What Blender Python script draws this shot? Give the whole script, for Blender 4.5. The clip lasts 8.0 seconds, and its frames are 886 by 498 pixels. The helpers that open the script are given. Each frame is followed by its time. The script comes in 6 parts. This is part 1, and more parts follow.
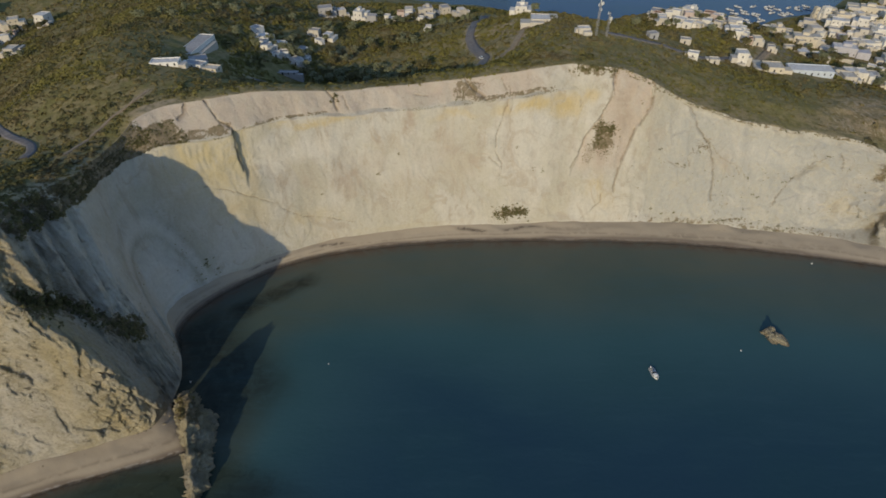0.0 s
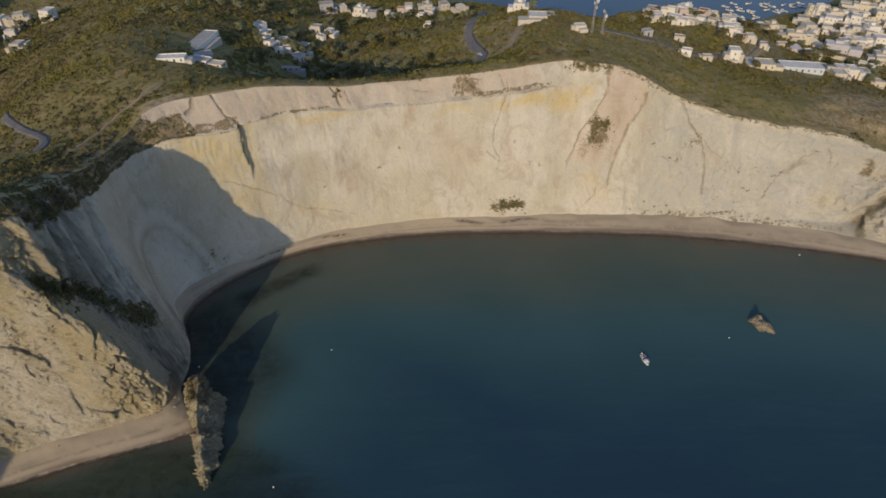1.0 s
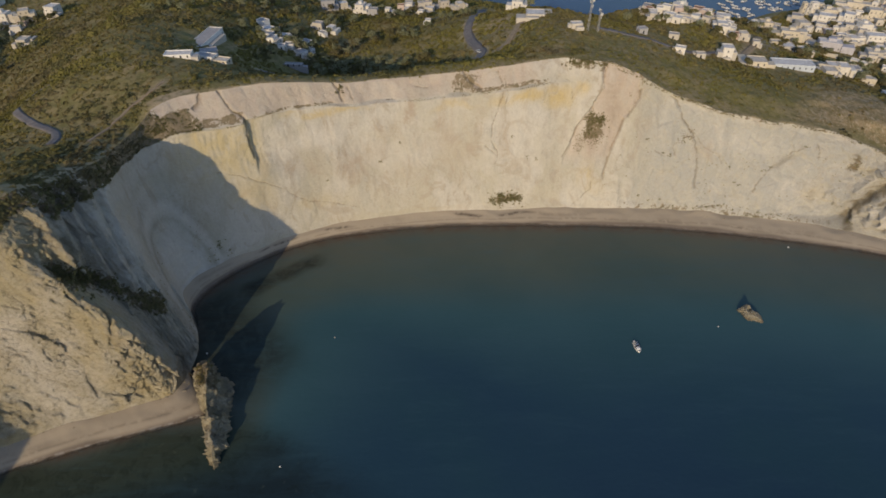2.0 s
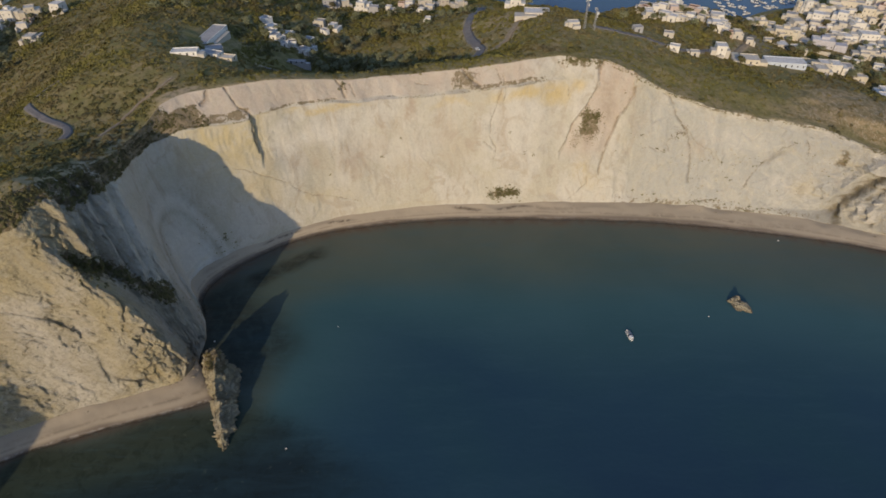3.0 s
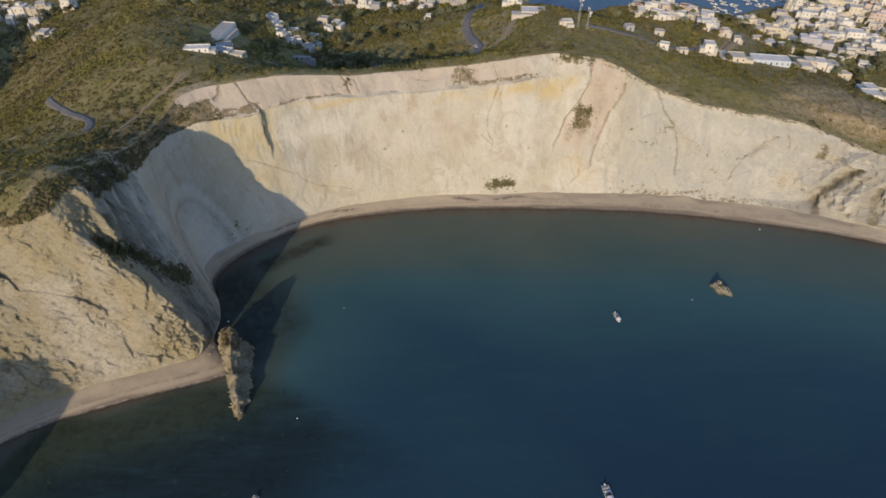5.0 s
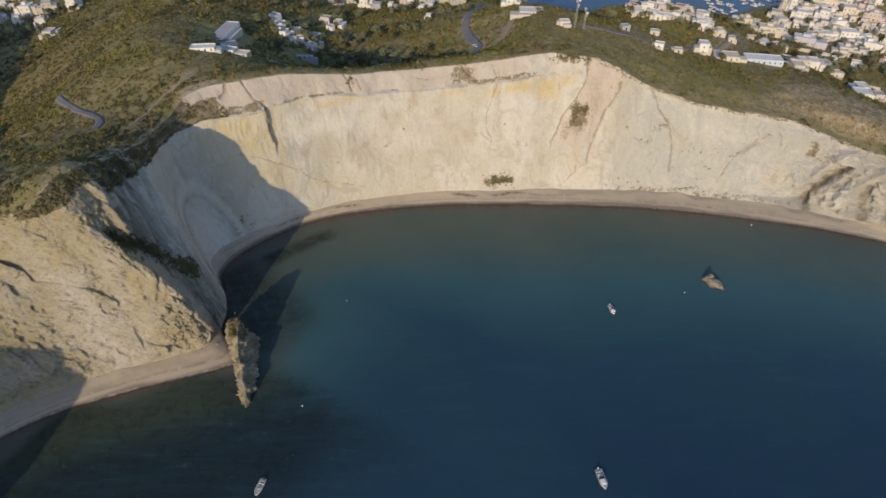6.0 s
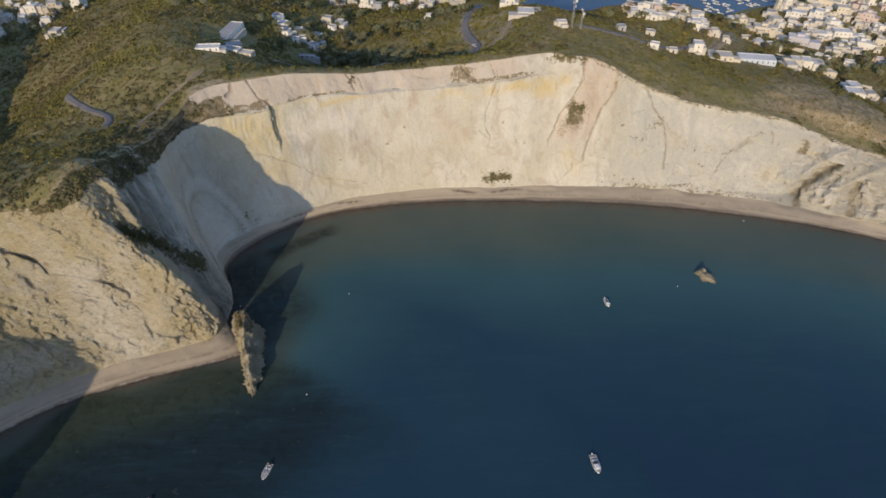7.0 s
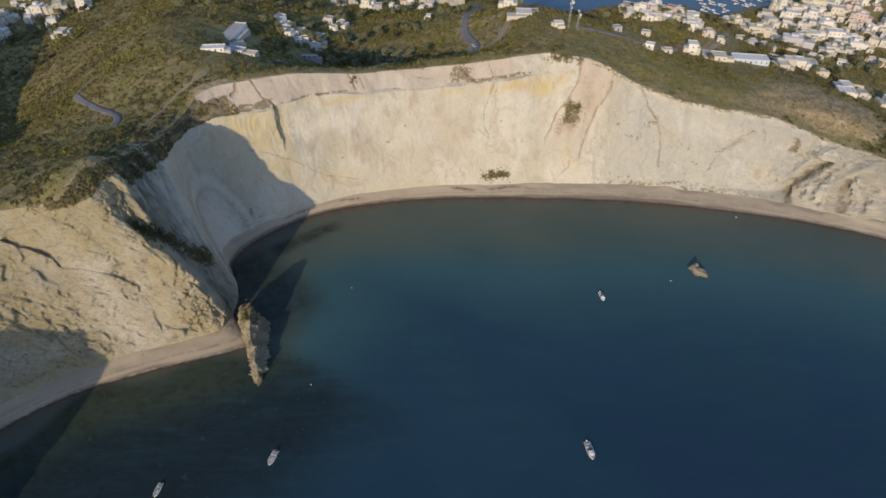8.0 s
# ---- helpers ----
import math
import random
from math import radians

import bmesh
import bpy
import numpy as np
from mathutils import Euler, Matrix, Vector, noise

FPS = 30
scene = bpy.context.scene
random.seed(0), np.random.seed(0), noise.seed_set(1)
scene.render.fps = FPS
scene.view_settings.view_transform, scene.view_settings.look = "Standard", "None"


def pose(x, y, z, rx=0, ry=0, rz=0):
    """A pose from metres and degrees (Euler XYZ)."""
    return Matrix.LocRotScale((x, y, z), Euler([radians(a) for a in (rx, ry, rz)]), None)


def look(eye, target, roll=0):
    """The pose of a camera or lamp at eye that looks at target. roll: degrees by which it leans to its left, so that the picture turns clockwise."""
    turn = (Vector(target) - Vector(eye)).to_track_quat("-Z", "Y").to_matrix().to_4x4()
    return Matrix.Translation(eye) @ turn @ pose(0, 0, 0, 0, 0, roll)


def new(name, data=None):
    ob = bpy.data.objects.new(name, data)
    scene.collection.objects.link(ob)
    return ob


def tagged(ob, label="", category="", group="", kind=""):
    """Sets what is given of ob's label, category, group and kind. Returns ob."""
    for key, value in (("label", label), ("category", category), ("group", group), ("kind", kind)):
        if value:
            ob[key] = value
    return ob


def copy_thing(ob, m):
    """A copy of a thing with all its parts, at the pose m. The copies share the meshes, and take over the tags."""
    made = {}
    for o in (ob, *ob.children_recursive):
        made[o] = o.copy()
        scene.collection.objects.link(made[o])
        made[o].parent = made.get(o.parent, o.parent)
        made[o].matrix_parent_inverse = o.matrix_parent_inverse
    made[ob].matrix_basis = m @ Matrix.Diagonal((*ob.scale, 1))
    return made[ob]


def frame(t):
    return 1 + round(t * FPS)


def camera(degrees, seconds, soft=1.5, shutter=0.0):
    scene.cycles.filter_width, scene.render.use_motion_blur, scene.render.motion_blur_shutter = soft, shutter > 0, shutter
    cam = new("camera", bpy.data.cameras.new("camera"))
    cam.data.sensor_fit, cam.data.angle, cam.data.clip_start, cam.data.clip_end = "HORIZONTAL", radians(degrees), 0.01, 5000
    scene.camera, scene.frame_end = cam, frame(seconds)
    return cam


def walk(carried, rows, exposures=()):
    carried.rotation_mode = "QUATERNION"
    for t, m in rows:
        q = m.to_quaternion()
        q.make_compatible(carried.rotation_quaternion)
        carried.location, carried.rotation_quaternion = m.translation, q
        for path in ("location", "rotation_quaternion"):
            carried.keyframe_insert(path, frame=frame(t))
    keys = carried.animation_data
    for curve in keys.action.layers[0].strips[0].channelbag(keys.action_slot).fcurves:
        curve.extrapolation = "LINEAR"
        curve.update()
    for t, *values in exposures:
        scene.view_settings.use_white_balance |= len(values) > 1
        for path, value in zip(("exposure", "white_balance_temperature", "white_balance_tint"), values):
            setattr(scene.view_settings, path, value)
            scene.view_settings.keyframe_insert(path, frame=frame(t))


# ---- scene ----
cam = camera(73.7, 8.0, soft=1.7)
ROWS = [
    (0.0, -0.00, 0.00, 206.25, -0.000, -39.620, -0.238),
    (0.5, -0.14, -4.46, 208.43, -0.087, -39.848, -0.134),
    (1.0, -0.29, -8.90, 210.63, -0.167, -40.060, -0.035),
    (1.5, -0.44, -13.31, 212.84, -0.239, -40.258, 0.059),
    (2.0, -0.59, -17.70, 215.06, -0.305, -40.441, 0.147),
    (2.5, -0.75, -22.07, 217.29, -0.364, -40.610, 0.229),
    (3.0, -0.90, -26.42, 219.53, -0.417, -40.766, 0.305),
    (3.5, -1.05, -30.75, 221.78, -0.465, -40.909, 0.375),
    (4.0, -1.19, -35.05, 224.05, -0.508, -41.040, 0.438),
    (4.5, -1.33, -39.33, 226.31, -0.547, -41.158, 0.495),
    (5.0, -1.46, -43.59, 228.59, -0.581, -41.265, 0.544),
    (5.5, -1.57, -47.83, 230.87, -0.612, -41.361, 0.587),
    (6.0, -1.67, -52.05, 233.15, -0.640, -41.446, 0.621),
    (6.5, -1.75, -56.24, 235.43, -0.666, -41.521, 0.648),
    (7.0, -1.81, -60.42, 237.72, -0.689, -41.587, 0.667),
    (7.5, -1.85, -64.57, 240.01, -0.710, -41.643, 0.678),
    (8.0, -1.87, -68.70, 242.30, -0.731, -41.690, 0.680),
]
walk(cam, [(t, pose(x, y, z, 90 + pitch, 0, yaw) @ pose(0, 0, 0, 0, 0, roll)) for t, x, y, z, yaw, pitch, roll in ROWS],
     [(0.0, -0.02, 7080, 12.5), (0.5, 0.04, 7650, 18.5), (1.5, 0.04, 7590, 18.5), (4.0, 0.24, 7340, 19), (8.0, 0.37, 7130, 19)])

# ---------------------------------------------------------------- sky and sun
SUN_ELEVATION, SUN_HEADING = 18.2, 16.8     # degrees up; degrees by which the light runs to the right of straight ahead
world = bpy.data.worlds.new("sky")
scene.world = world
world.use_nodes = True
sky = world.node_tree.nodes.new("ShaderNodeTexSky")
sky.sky_type, sky.sun_disc = "NISHITA", False
sky.sun_elevation, sky.sun_rotation = radians(SUN_ELEVATION), radians(180 + SUN_HEADING)
sky.air_density, sky.dust_density, sky.ozone_density = 1.0, 0.4, 3.5
world.node_tree.links.new(sky.outputs[0], world.node_tree.nodes["Background"].inputs[0])
world.node_tree.nodes["Background"].inputs[1].default_value = 0.15

sun_data = bpy.data.lights.new("sun", "SUN")
sun_data.energy, sun_data.angle, sun_data.color = 2.4, radians(0.55), (1.0, 0.875, 0.61)
sun = new("sun", sun_data)
sun.matrix_world = look((-300 * math.sin(radians(SUN_HEADING)), -300 * math.cos(radians(SUN_HEADING)), 300 * math.tan(radians(SUN_ELEVATION))), (0, 0, 0))

# ---------------------------------------------------------------- materials
class Surface:
    """A node material with short ways to write its nodes."""

    def __init__(self, name, roughness=0.9, spec=0.3):
        self.m = bpy.data.materials.new(name)
        self.m.use_nodes = True
        self.t = self.m.node_tree
        self.b = self.t.nodes["Principled BSDF"]
        self.b.inputs["Roughness"].default_value = roughness
        self.b.inputs["Specular IOR Level"].default_value = spec
        self.coord = None

    def node(self, kind):
        return self.t.nodes.new("ShaderNode" + kind)

    def put(self, socket, value):
        if isinstance(value, bpy.types.NodeSocket):
            self.t.links.new(value, socket)
        elif isinstance(value, tuple) and len(value) == 3 and socket.type == "RGBA":
            socket.default_value = (*value, 1)
        else:
            socket.default_value = value

    def place(self, sx=1.0, sy=1.0, sz=1.0):
        g = self.node("NewGeometry")
        n = self.node("VectorMath")
        n.operation = "MULTIPLY"
        self.put(n.inputs[0], g.outputs["Position"])
        self.put(n.inputs[1], (sx, sy, sz))
        return n.outputs[0]

    def noise(self, size, detail=4.0, rough=0.6, stretch=(1, 1, 1), warp=0.0):
        n = self.node("TexNoise")
        self.put(n.inputs["Vector"], self.place(*stretch))
        self.put(n.inputs["Scale"], 1.0 / size)
        self.put(n.inputs["Detail"], detail)
        self.put(n.inputs["Roughness"], rough)
        self.put(n.inputs["Distortion"], warp)
        return n.outputs[0]

    def grain(self, size, detail=5.0, rough=0.65, warp=0.0):
        """Noise drawn out along the beds of the rock, aslant down to the right."""
        pos = self.node("NewGeometry").outputs["Position"]
        parts = []
        for axis in ((0.72, 0.2, 0.68), (0.0, 1.0, 0.0), (0.24, 0.0, -0.26)):
            n = self.node("VectorMath")
            n.operation = "DOT_PRODUCT"
            self.put(n.inputs[0], pos)
            self.put(n.inputs[1], axis)
            parts.append(n.outputs["Value"])
        c = self.node("CombineXYZ")
        for k in range(3):
            self.put(c.inputs[k], parts[k])
        n = self.node("TexNoise")
        self.put(n.inputs["Vector"], c.outputs[0])
        for key, value in (("Scale", 1.0 / size), ("Detail", detail), ("Roughness", rough), ("Distortion", warp)):
            self.put(n.inputs[key], value)
        return n.outputs[0]

    def cells(self, size, stretch=(1, 1, 1), feature="F1"):
        n = self.node("TexVoronoi")
        n.feature = feature
        self.put(n.inputs["Vector"], self.place(*stretch))
        self.put(n.inputs["Scale"], 1.0 / size)
        return n.outputs[0]

    def attr(self, name):
        n = self.node("Attribute")
        n.attribute_name = name
        return n.outputs["Fac"]

    def span(self, value, a, b, to=(0.0, 1.0)):
        n = self.node("MapRange")
        n.interpolation_type = "SMOOTHSTEP"
        for i, v in zip((0, 1, 2, 3, 4), (value, a, b, *to)):
            self.put(n.inputs[i], v)
        return n.outputs[0]

    def math(self, op, a, b=0.0):
        n = self.node("Math")
        n.operation = op
        self.put(n.inputs[0], a)
        self.put(n.inputs[1], b)
        return n.outputs[0]

    def mix(self, fac, a, b, blend="MIX"):
        n = self.node("Mix")
        n.data_type, n.blend_type = "RGBA", blend
        for i, v in ((0, fac), (6, a), (7, b)):
            self.put(n.inputs[i], v)
        return n.outputs[2]

    def bump(self, height, distance, strength=1.0, after=None):
        n = self.node("Bump")
        self.put(n.inputs["Height"], height)
        self.put(n.inputs["Distance"], distance)
        self.put(n.inputs["Strength"], strength)
        if after:
            self.put(n.inputs["Normal"], after)
        return n.outputs[0]

    def done(self, colour, normal=None, rough=None):
        self.put(self.b.inputs["Base Color"], colour)
        if normal:
            self.put(self.b.inputs["Normal"], normal)
        if rough is not None:
            self.put(self.b.inputs["Roughness"], rough)
        return self.m


def make_cliff_rock():
    s = Surface("tuff_rock", 0.95, 0.12)
    big, mid, fine = s.noise(34, 4, 0.6, warp=0.8), s.noise(9, 6, 0.65, warp=1.2), s.noise(1.3, 6, 0.72)
    swirl = s.noise(15, 5, 0.6, (1, 1, 0.7), 2.2)
    streak = s.noise(6, 5, 0.62, (1, 1, 0.16), 0.5)
    runs = s.noise(2.2, 5, 0.66, (1, 1, 0.10), 0.4)
    pale, cream, rose, stone = (0.54, 0.513, 0.445), (0.48, 0.448, 0.362), (0.425, 0.370, 0.295), (0.395, 0.38, 0.335)
    c = s.mix(s.span(big, 0.40, 0.60), cream, pale)
    c = s.mix(s.math("MULTIPLY", s.span(swirl, 0.50, 0.66), 0.75), c, rose)
    c = s.mix(s.math("MULTIPLY", s.span(mid, 0.50, 0.74), 0.45), c, stone)
    c = s.mix(s.math("MULTIPLY", s.span(streak, 0.52, 0.70), 0.50), c, rose)
    c = s.mix(s.math("MULTIPLY", s.attr("pink"), s.span(streak, 0.25, 0.65, (0.35, 0.9))), c, (0.49, 0.41, 0.34))
    c = s.mix(s.math("MULTIPLY", s.attr("yellow"), s.span(swirl, 0.3, 0.62, (0.35, 1.0))), c, (0.505, 0.43, 0.265))
    c = s.mix(s.math("MULTIPLY", s.attr("grey"), s.span(mid, 0.3, 0.6, (0.4, 1.0))), c, (0.405, 0.40, 0.36))
    c = s.mix(s.math("MULTIPLY", s.attr("tan"), s.span(swirl, 0.32, 0.60, (0.25, 1.0))), c, (0.40, 0.325, 0.25))
    c = s.mix(s.math("MULTIPLY", s.attr("white"), s.span(mid, 0.25, 0.65, (0.95, 0.5))), c, (0.62, 0.59, 0.525))
    c = s.mix(s.math("MULTIPLY", s.attr("ochre"), s.span(mid, 0.30, 0.58, (0.15, 0.95))), c, (0.535, 0.42, 0.215))
    c = s.mix(s.math("MULTIPLY", s.attr("fan"), 0.9), c, (0.64, 0.60, 0.52))
    c = s.mix(s.span(runs, 0.54, 0.70, (0.0, 0.22)), c, (0.33, 0.285, 0.23))
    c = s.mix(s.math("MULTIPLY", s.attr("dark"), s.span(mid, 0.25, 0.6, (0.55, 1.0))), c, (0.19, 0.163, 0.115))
    grain = s.grain(1.25, 7, 0.76, 0.8)
    chip = s.cells(0.9, (1, 1, 0.7))
    bed = s.grain(8.0, 4, 0.6, 0.6)
    c = s.mix(s.math("MULTIPLY", s.attr("rugged"), s.span(bed, 0.48, 0.64, (0.0, 0.30))), c, (0.36, 0.305, 0.20))
    c = s.mix(s.math("MULTIPLY", s.attr("rugged"), s.span(s.noise(3.4, 6, 0.72, warp=0.7), 0.47, 0.64, (0.0, 0.42))), c, (0.36, 0.315, 0.215))
    c = s.mix(s.math("MULTIPLY", s.attr("rugged"), s.span(s.noise(1.5, 5, 0.75, warp=1.0), 0.52, 0.62, (0.0, 0.35))), c, (0.28, 0.235, 0.155))
    scar = s.math("MULTIPLY", s.span(grain, 0.55, 0.68), 0.24)
    c = s.mix(s.math("MULTIPLY", scar, s.span(s.attr("rugged"), 0.0, 1.0, (0.06, 1.0))), c, (0.25, 0.205, 0.14))
    c = s.mix(s.math("MULTIPLY", s.attr("crack"), 0.7), c, (0.15, 0.12, 0.09))
    soil = s.mix(s.span(s.noise(2.2, 5, 0.7), 0.4, 0.65), (0.23, 0.18, 0.115), (0.13, 0.112, 0.062))
    held = s.math("ADD", s.attr("growth"), s.span(s.noise(3.0, 5, 0.7, warp=0.6), 0.3, 0.7, (-0.45, 0.45)))
    c = s.mix(s.math("MULTIPLY", s.span(held, 0.35, 0.65), 0.9), c, soil)
    c = s.mix(s.span(fine, 0.30, 0.72), c, s.mix(0.14, c, (0.16, 0.13, 0.10)))
    hard = s.span(s.attr("rugged"), 0.0, 1.0, (0.2, 1.0))
    n = s.bump(chip, 0.35, s.span(s.attr("rugged"), 0.3, 1.0, (0.0, 0.35)), s.bump(fine, s.span(s.attr("rugged"), 0.3, 1.0, (0.45, 1.4)), 0.6, s.bump(grain, 1.4, hard, s.bump(mid, 0.8, 0.35))))
    return s.done(c, n)


def make_sand():
    s = Surface("grey_sand", 0.95, 0.2)
    c = s.mix(s.noise(14, 4), (0.365, 0.305, 0.232), (0.44, 0.375, 0.288))
    c = s.mix(s.math("MULTIPLY", s.attr("wet"), 0.8), c, (0.15, 0.118, 0.095))
    weed = s.math("MULTIPLY", s.attr("wrack"), s.span(s.noise(5, 5, 0.7, warp=0.8), 0.36, 0.56))
    c = s.mix(weed, c, (0.10, 0.078, 0.062))
    foam = s.math("MULTIPLY", s.attr("foam"), s.span(s.noise(3.5, 4, 0.7), 0.42, 0.6))
    c = s.mix(foam, c, (0.68, 0.67, 0.64))
    fine = s.noise(0.8, 4)
    return s.done(c, s.bump(fine, 0.12, 0.6))


def make_scrub_ground():
    s = Surface("scrubland_soil", 0.95, 0.1)
    big, mid, fine = s.noise(50, 4), s.noise(8, 5, 0.65), s.noise(1.3, 5, 0.7)
    c = s.mix(s.span(big, 0.38, 0.62), (0.262, 0.222, 0.104), (0.32, 0.255, 0.14))
    c = s.mix(s.span(mid, 0.42, 0.62), c, (0.205, 0.185, 0.07))
    c = s.mix(s.math("MULTIPLY", s.attr("bare"), s.span(mid, 0.35, 0.6, (0.35, 1.0))), c, (0.43, 0.345, 0.235))
    dry = s.mix(s.span(mid, 0.4, 0.62), (0.37, 0.28, 0.165), (0.27, 0.205, 0.11))
    rill = s.noise(3.2, 6, 0.72, (1.0, 0.35, 0.4), 2.2)
    dry = s.mix(s.span(rill, 0.50, 0.64, (0.0, 0.85)), dry, (0.52, 0.43, 0.31))
    c = s.mix(s.attr("dry"), c, dry)
    tuft = s.noise(3.0, 5, 0.7, warp=0.4)
    c = s.mix(s.span(tuft, 0.46, 0.62, (0.0, 0.55)), c, (0.13, 0.125, 0.05))
    c = s.mix(s.span(fine, 0.45, 0.7), c, s.mix(0.25, c, (0.06, 0.056, 0.025)))
    return s.done(c, s.bump(fine, 0.4, 0.45))


def make_sea():
    s = Surface("sea_water", 0.14, 0.2)
    s.b.inputs["IOR"].default_value = 1.333
    big, mid = s.noise(70, 3), s.noise(9, 5, 0.65, warp=0.5)
    depth = s.attr("depth")
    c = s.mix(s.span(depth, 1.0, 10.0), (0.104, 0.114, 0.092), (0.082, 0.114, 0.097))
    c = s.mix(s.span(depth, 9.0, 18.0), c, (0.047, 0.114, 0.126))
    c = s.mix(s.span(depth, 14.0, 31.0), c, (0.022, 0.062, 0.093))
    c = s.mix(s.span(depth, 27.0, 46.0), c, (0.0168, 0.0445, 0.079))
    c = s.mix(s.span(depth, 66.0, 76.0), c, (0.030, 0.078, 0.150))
    c = s.mix(s.span(depth, 0.2, 2.6, (0.8, 0.0)), c, (0.135, 0.098, 0.072))
    c = s.mix(s.span(big, 0.35, 0.7), c, s.mix(0.3, c, (0.022, 0.074, 0.080)))
    weed = s.math("MULTIPLY", s.span(depth, 0.5, 2.2, (1.0, 0.0)), s.span(s.noise(9, 5, 0.7, warp=0.8), 0.42, 0.6))
    c = s.mix(s.math("MULTIPLY", weed, 0.75), c, (0.105, 0.068, 0.048))
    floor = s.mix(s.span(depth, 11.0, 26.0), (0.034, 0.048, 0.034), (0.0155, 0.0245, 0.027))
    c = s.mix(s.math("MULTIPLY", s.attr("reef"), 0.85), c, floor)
    # kelp streak, plus the cove's shadow painted into the water colour
    c = s.mix(s.math("MULTIPLY", s.attr("kelp_and_shade"), s.span(s.noise(7, 5, 0.7, warp=0.6), 0.3, 0.6, (0.65, 1.0))), c, (0.022, 0.028, 0.023))
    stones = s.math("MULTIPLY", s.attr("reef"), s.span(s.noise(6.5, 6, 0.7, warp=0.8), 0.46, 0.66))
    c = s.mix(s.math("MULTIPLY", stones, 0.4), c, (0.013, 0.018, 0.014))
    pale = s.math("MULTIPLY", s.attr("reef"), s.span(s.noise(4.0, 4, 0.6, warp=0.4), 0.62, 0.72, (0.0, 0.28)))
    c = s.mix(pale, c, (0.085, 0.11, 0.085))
    # glints of wind ripples, painted into the base colour as paler streaks
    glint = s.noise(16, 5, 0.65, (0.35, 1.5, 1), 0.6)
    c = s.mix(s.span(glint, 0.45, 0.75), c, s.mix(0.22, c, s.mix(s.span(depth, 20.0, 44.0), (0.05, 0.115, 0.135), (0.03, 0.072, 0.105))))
    fine_glint = s.noise(4.0, 4, 0.7, (0.22, 1.5, 1), 0.4)
    c = s.mix(s.math("MULTIPLY", s.span(fine_glint, 0.50, 0.72), s.span(big, 0.35, 0.6, (0.1, 0.4))), c, s.mix(0.42, c, s.mix(s.span(depth, 20.0, 44.0), (0.06, 0.125, 0.15), (0.034, 0.078, 0.11))))
    wave = s.noise(3.2, 4, 0.6, (1, 1.7, 1), 0.3)
    ripple = s.noise(0.7, 3, 0.6, (1, 1.5, 1))
    n = s.bump(ripple, 0.05, 0.35, s.bump(wave, 0.22, 0.4))
    s.done(c, n)
    clear = s.node("BsdfTransparent")
    mixer = s.node("MixShader")
    s.put(mixer.inputs[0], s.span(depth, 0.0, 1.0, (0.2, 1.0)))
    s.put(mixer.inputs[1], clear.outputs[0])
    s.put(mixer.inputs[2], s.b.outputs[0])
    s.put(s.t.nodes["Material Output"].inputs[0], mixer.outputs[0])
    return s.m


def make_plain(name, colour, roughness=0.7, spec=0.3, vary=0.25, size=0.6, metal=0.0):
    s = Surface(name, roughness, spec)
    s.b.inputs["Metallic"].default_value = metal
    dark = tuple(k * (1 - vary) for k in colour)
    c = s.mix(s.span(s.noise(size, 4), 0.35, 0.7), colour, dark)
    c = s.mix(s.span(s.noise(size * 7, 3), 0.4, 0.75), c, s.mix(0.6, c, dark))
    return s.done(c)


ROCK, SAND, SOIL, SEA = make_cliff_rock(), make_sand(), make_scrub_ground(), make_sea()
ASPHALT = make_plain("worn_asphalt", (0.21, 0.195, 0.19), 0.9, 0.3, 0.3, 2.0)
TRACK = make_plain("bare_earth", (0.37, 0.29, 0.20), 0.95, 0.2, 0.3, 2.0)


def make_leaves(name, a, b, dry):
    s = Surface(name, 0.8, 0.2)
    island = s.node("NewGeometry").outputs["Random Per Island"]
    c = s.mix(s.attr("tone"), a, b)
    c = s.mix(s.span(s.noise(30, 3), 0.5, 0.7), c, dry)
    c = s.mix(island, c, s.mix(0.18, c, (0.06, 0.06, 0.03)))
    s.done(c)
    thin = s.node("BsdfTranslucent")       # light comes through the leaves
    s.put(thin.inputs["Color"], c)
    mixer = s.node("MixShader")
    s.put(mixer.inputs[0], 0.4)
    s.put(mixer.inputs[1], s.b.outputs[0])
    s.put(mixer.inputs[2], thin.outputs[0])
    s.put(s.t.nodes["Material Output"].inputs[0], mixer.outputs[0])
    return s.m


SCRUB = make_leaves("scrub_leaves", (0.258, 0.232, 0.072), (0.268, 0.218, 0.102), (0.252, 0.205, 0.105))
DARK_LEAVES = make_leaves("dark_leaves", (0.172, 0.168, 0.070), (0.215, 0.188, 0.098), (0.20, 0.172, 0.10))
TREE_LEAVES = make_leaves("tree_leaves", (0.28, 0.30, 0.17), (0.32, 0.325, 0.20), (0.31, 0.305, 0.19))
BARK = make_plain("bark", (0.10, 0.075, 0.055), 0.95, 0.1)
WALLS = [make_plain(n, c, 0.85, 0.25, 0.16, 1.2) for n, c in (
    ("white_lime_plaster", (0.74, 0.71, 0.65)), ("cream_plaster", (0.64, 0.58, 0.47)), ("weathered_white_plaster", (0.58, 0.54, 0.475)), ("grey_plaster", (0.42, 0.42, 0.43)),
    ("lilac_grey_roof", (0.52, 0.51, 0.55)), ("pale_blue_plaster", (0.54, 0.60, 0.67)), ("pink_plaster", (0.60, 0.49, 0.44)), ("bright_whitewash", (0.80, 0.79, 0.76)))]
ROOFS = [make_plain(n, c, 0.9, 0.2, 0.3, 1.5) for n, c in (("white_roof", (0.78, 0.76, 0.73)), ("cream_roof", (0.68, 0.63, 0.55)), ("grey_roof", (0.46, 0.45, 0.45)), ("terracotta_roof", (0.36, 0.20, 0.13)))]
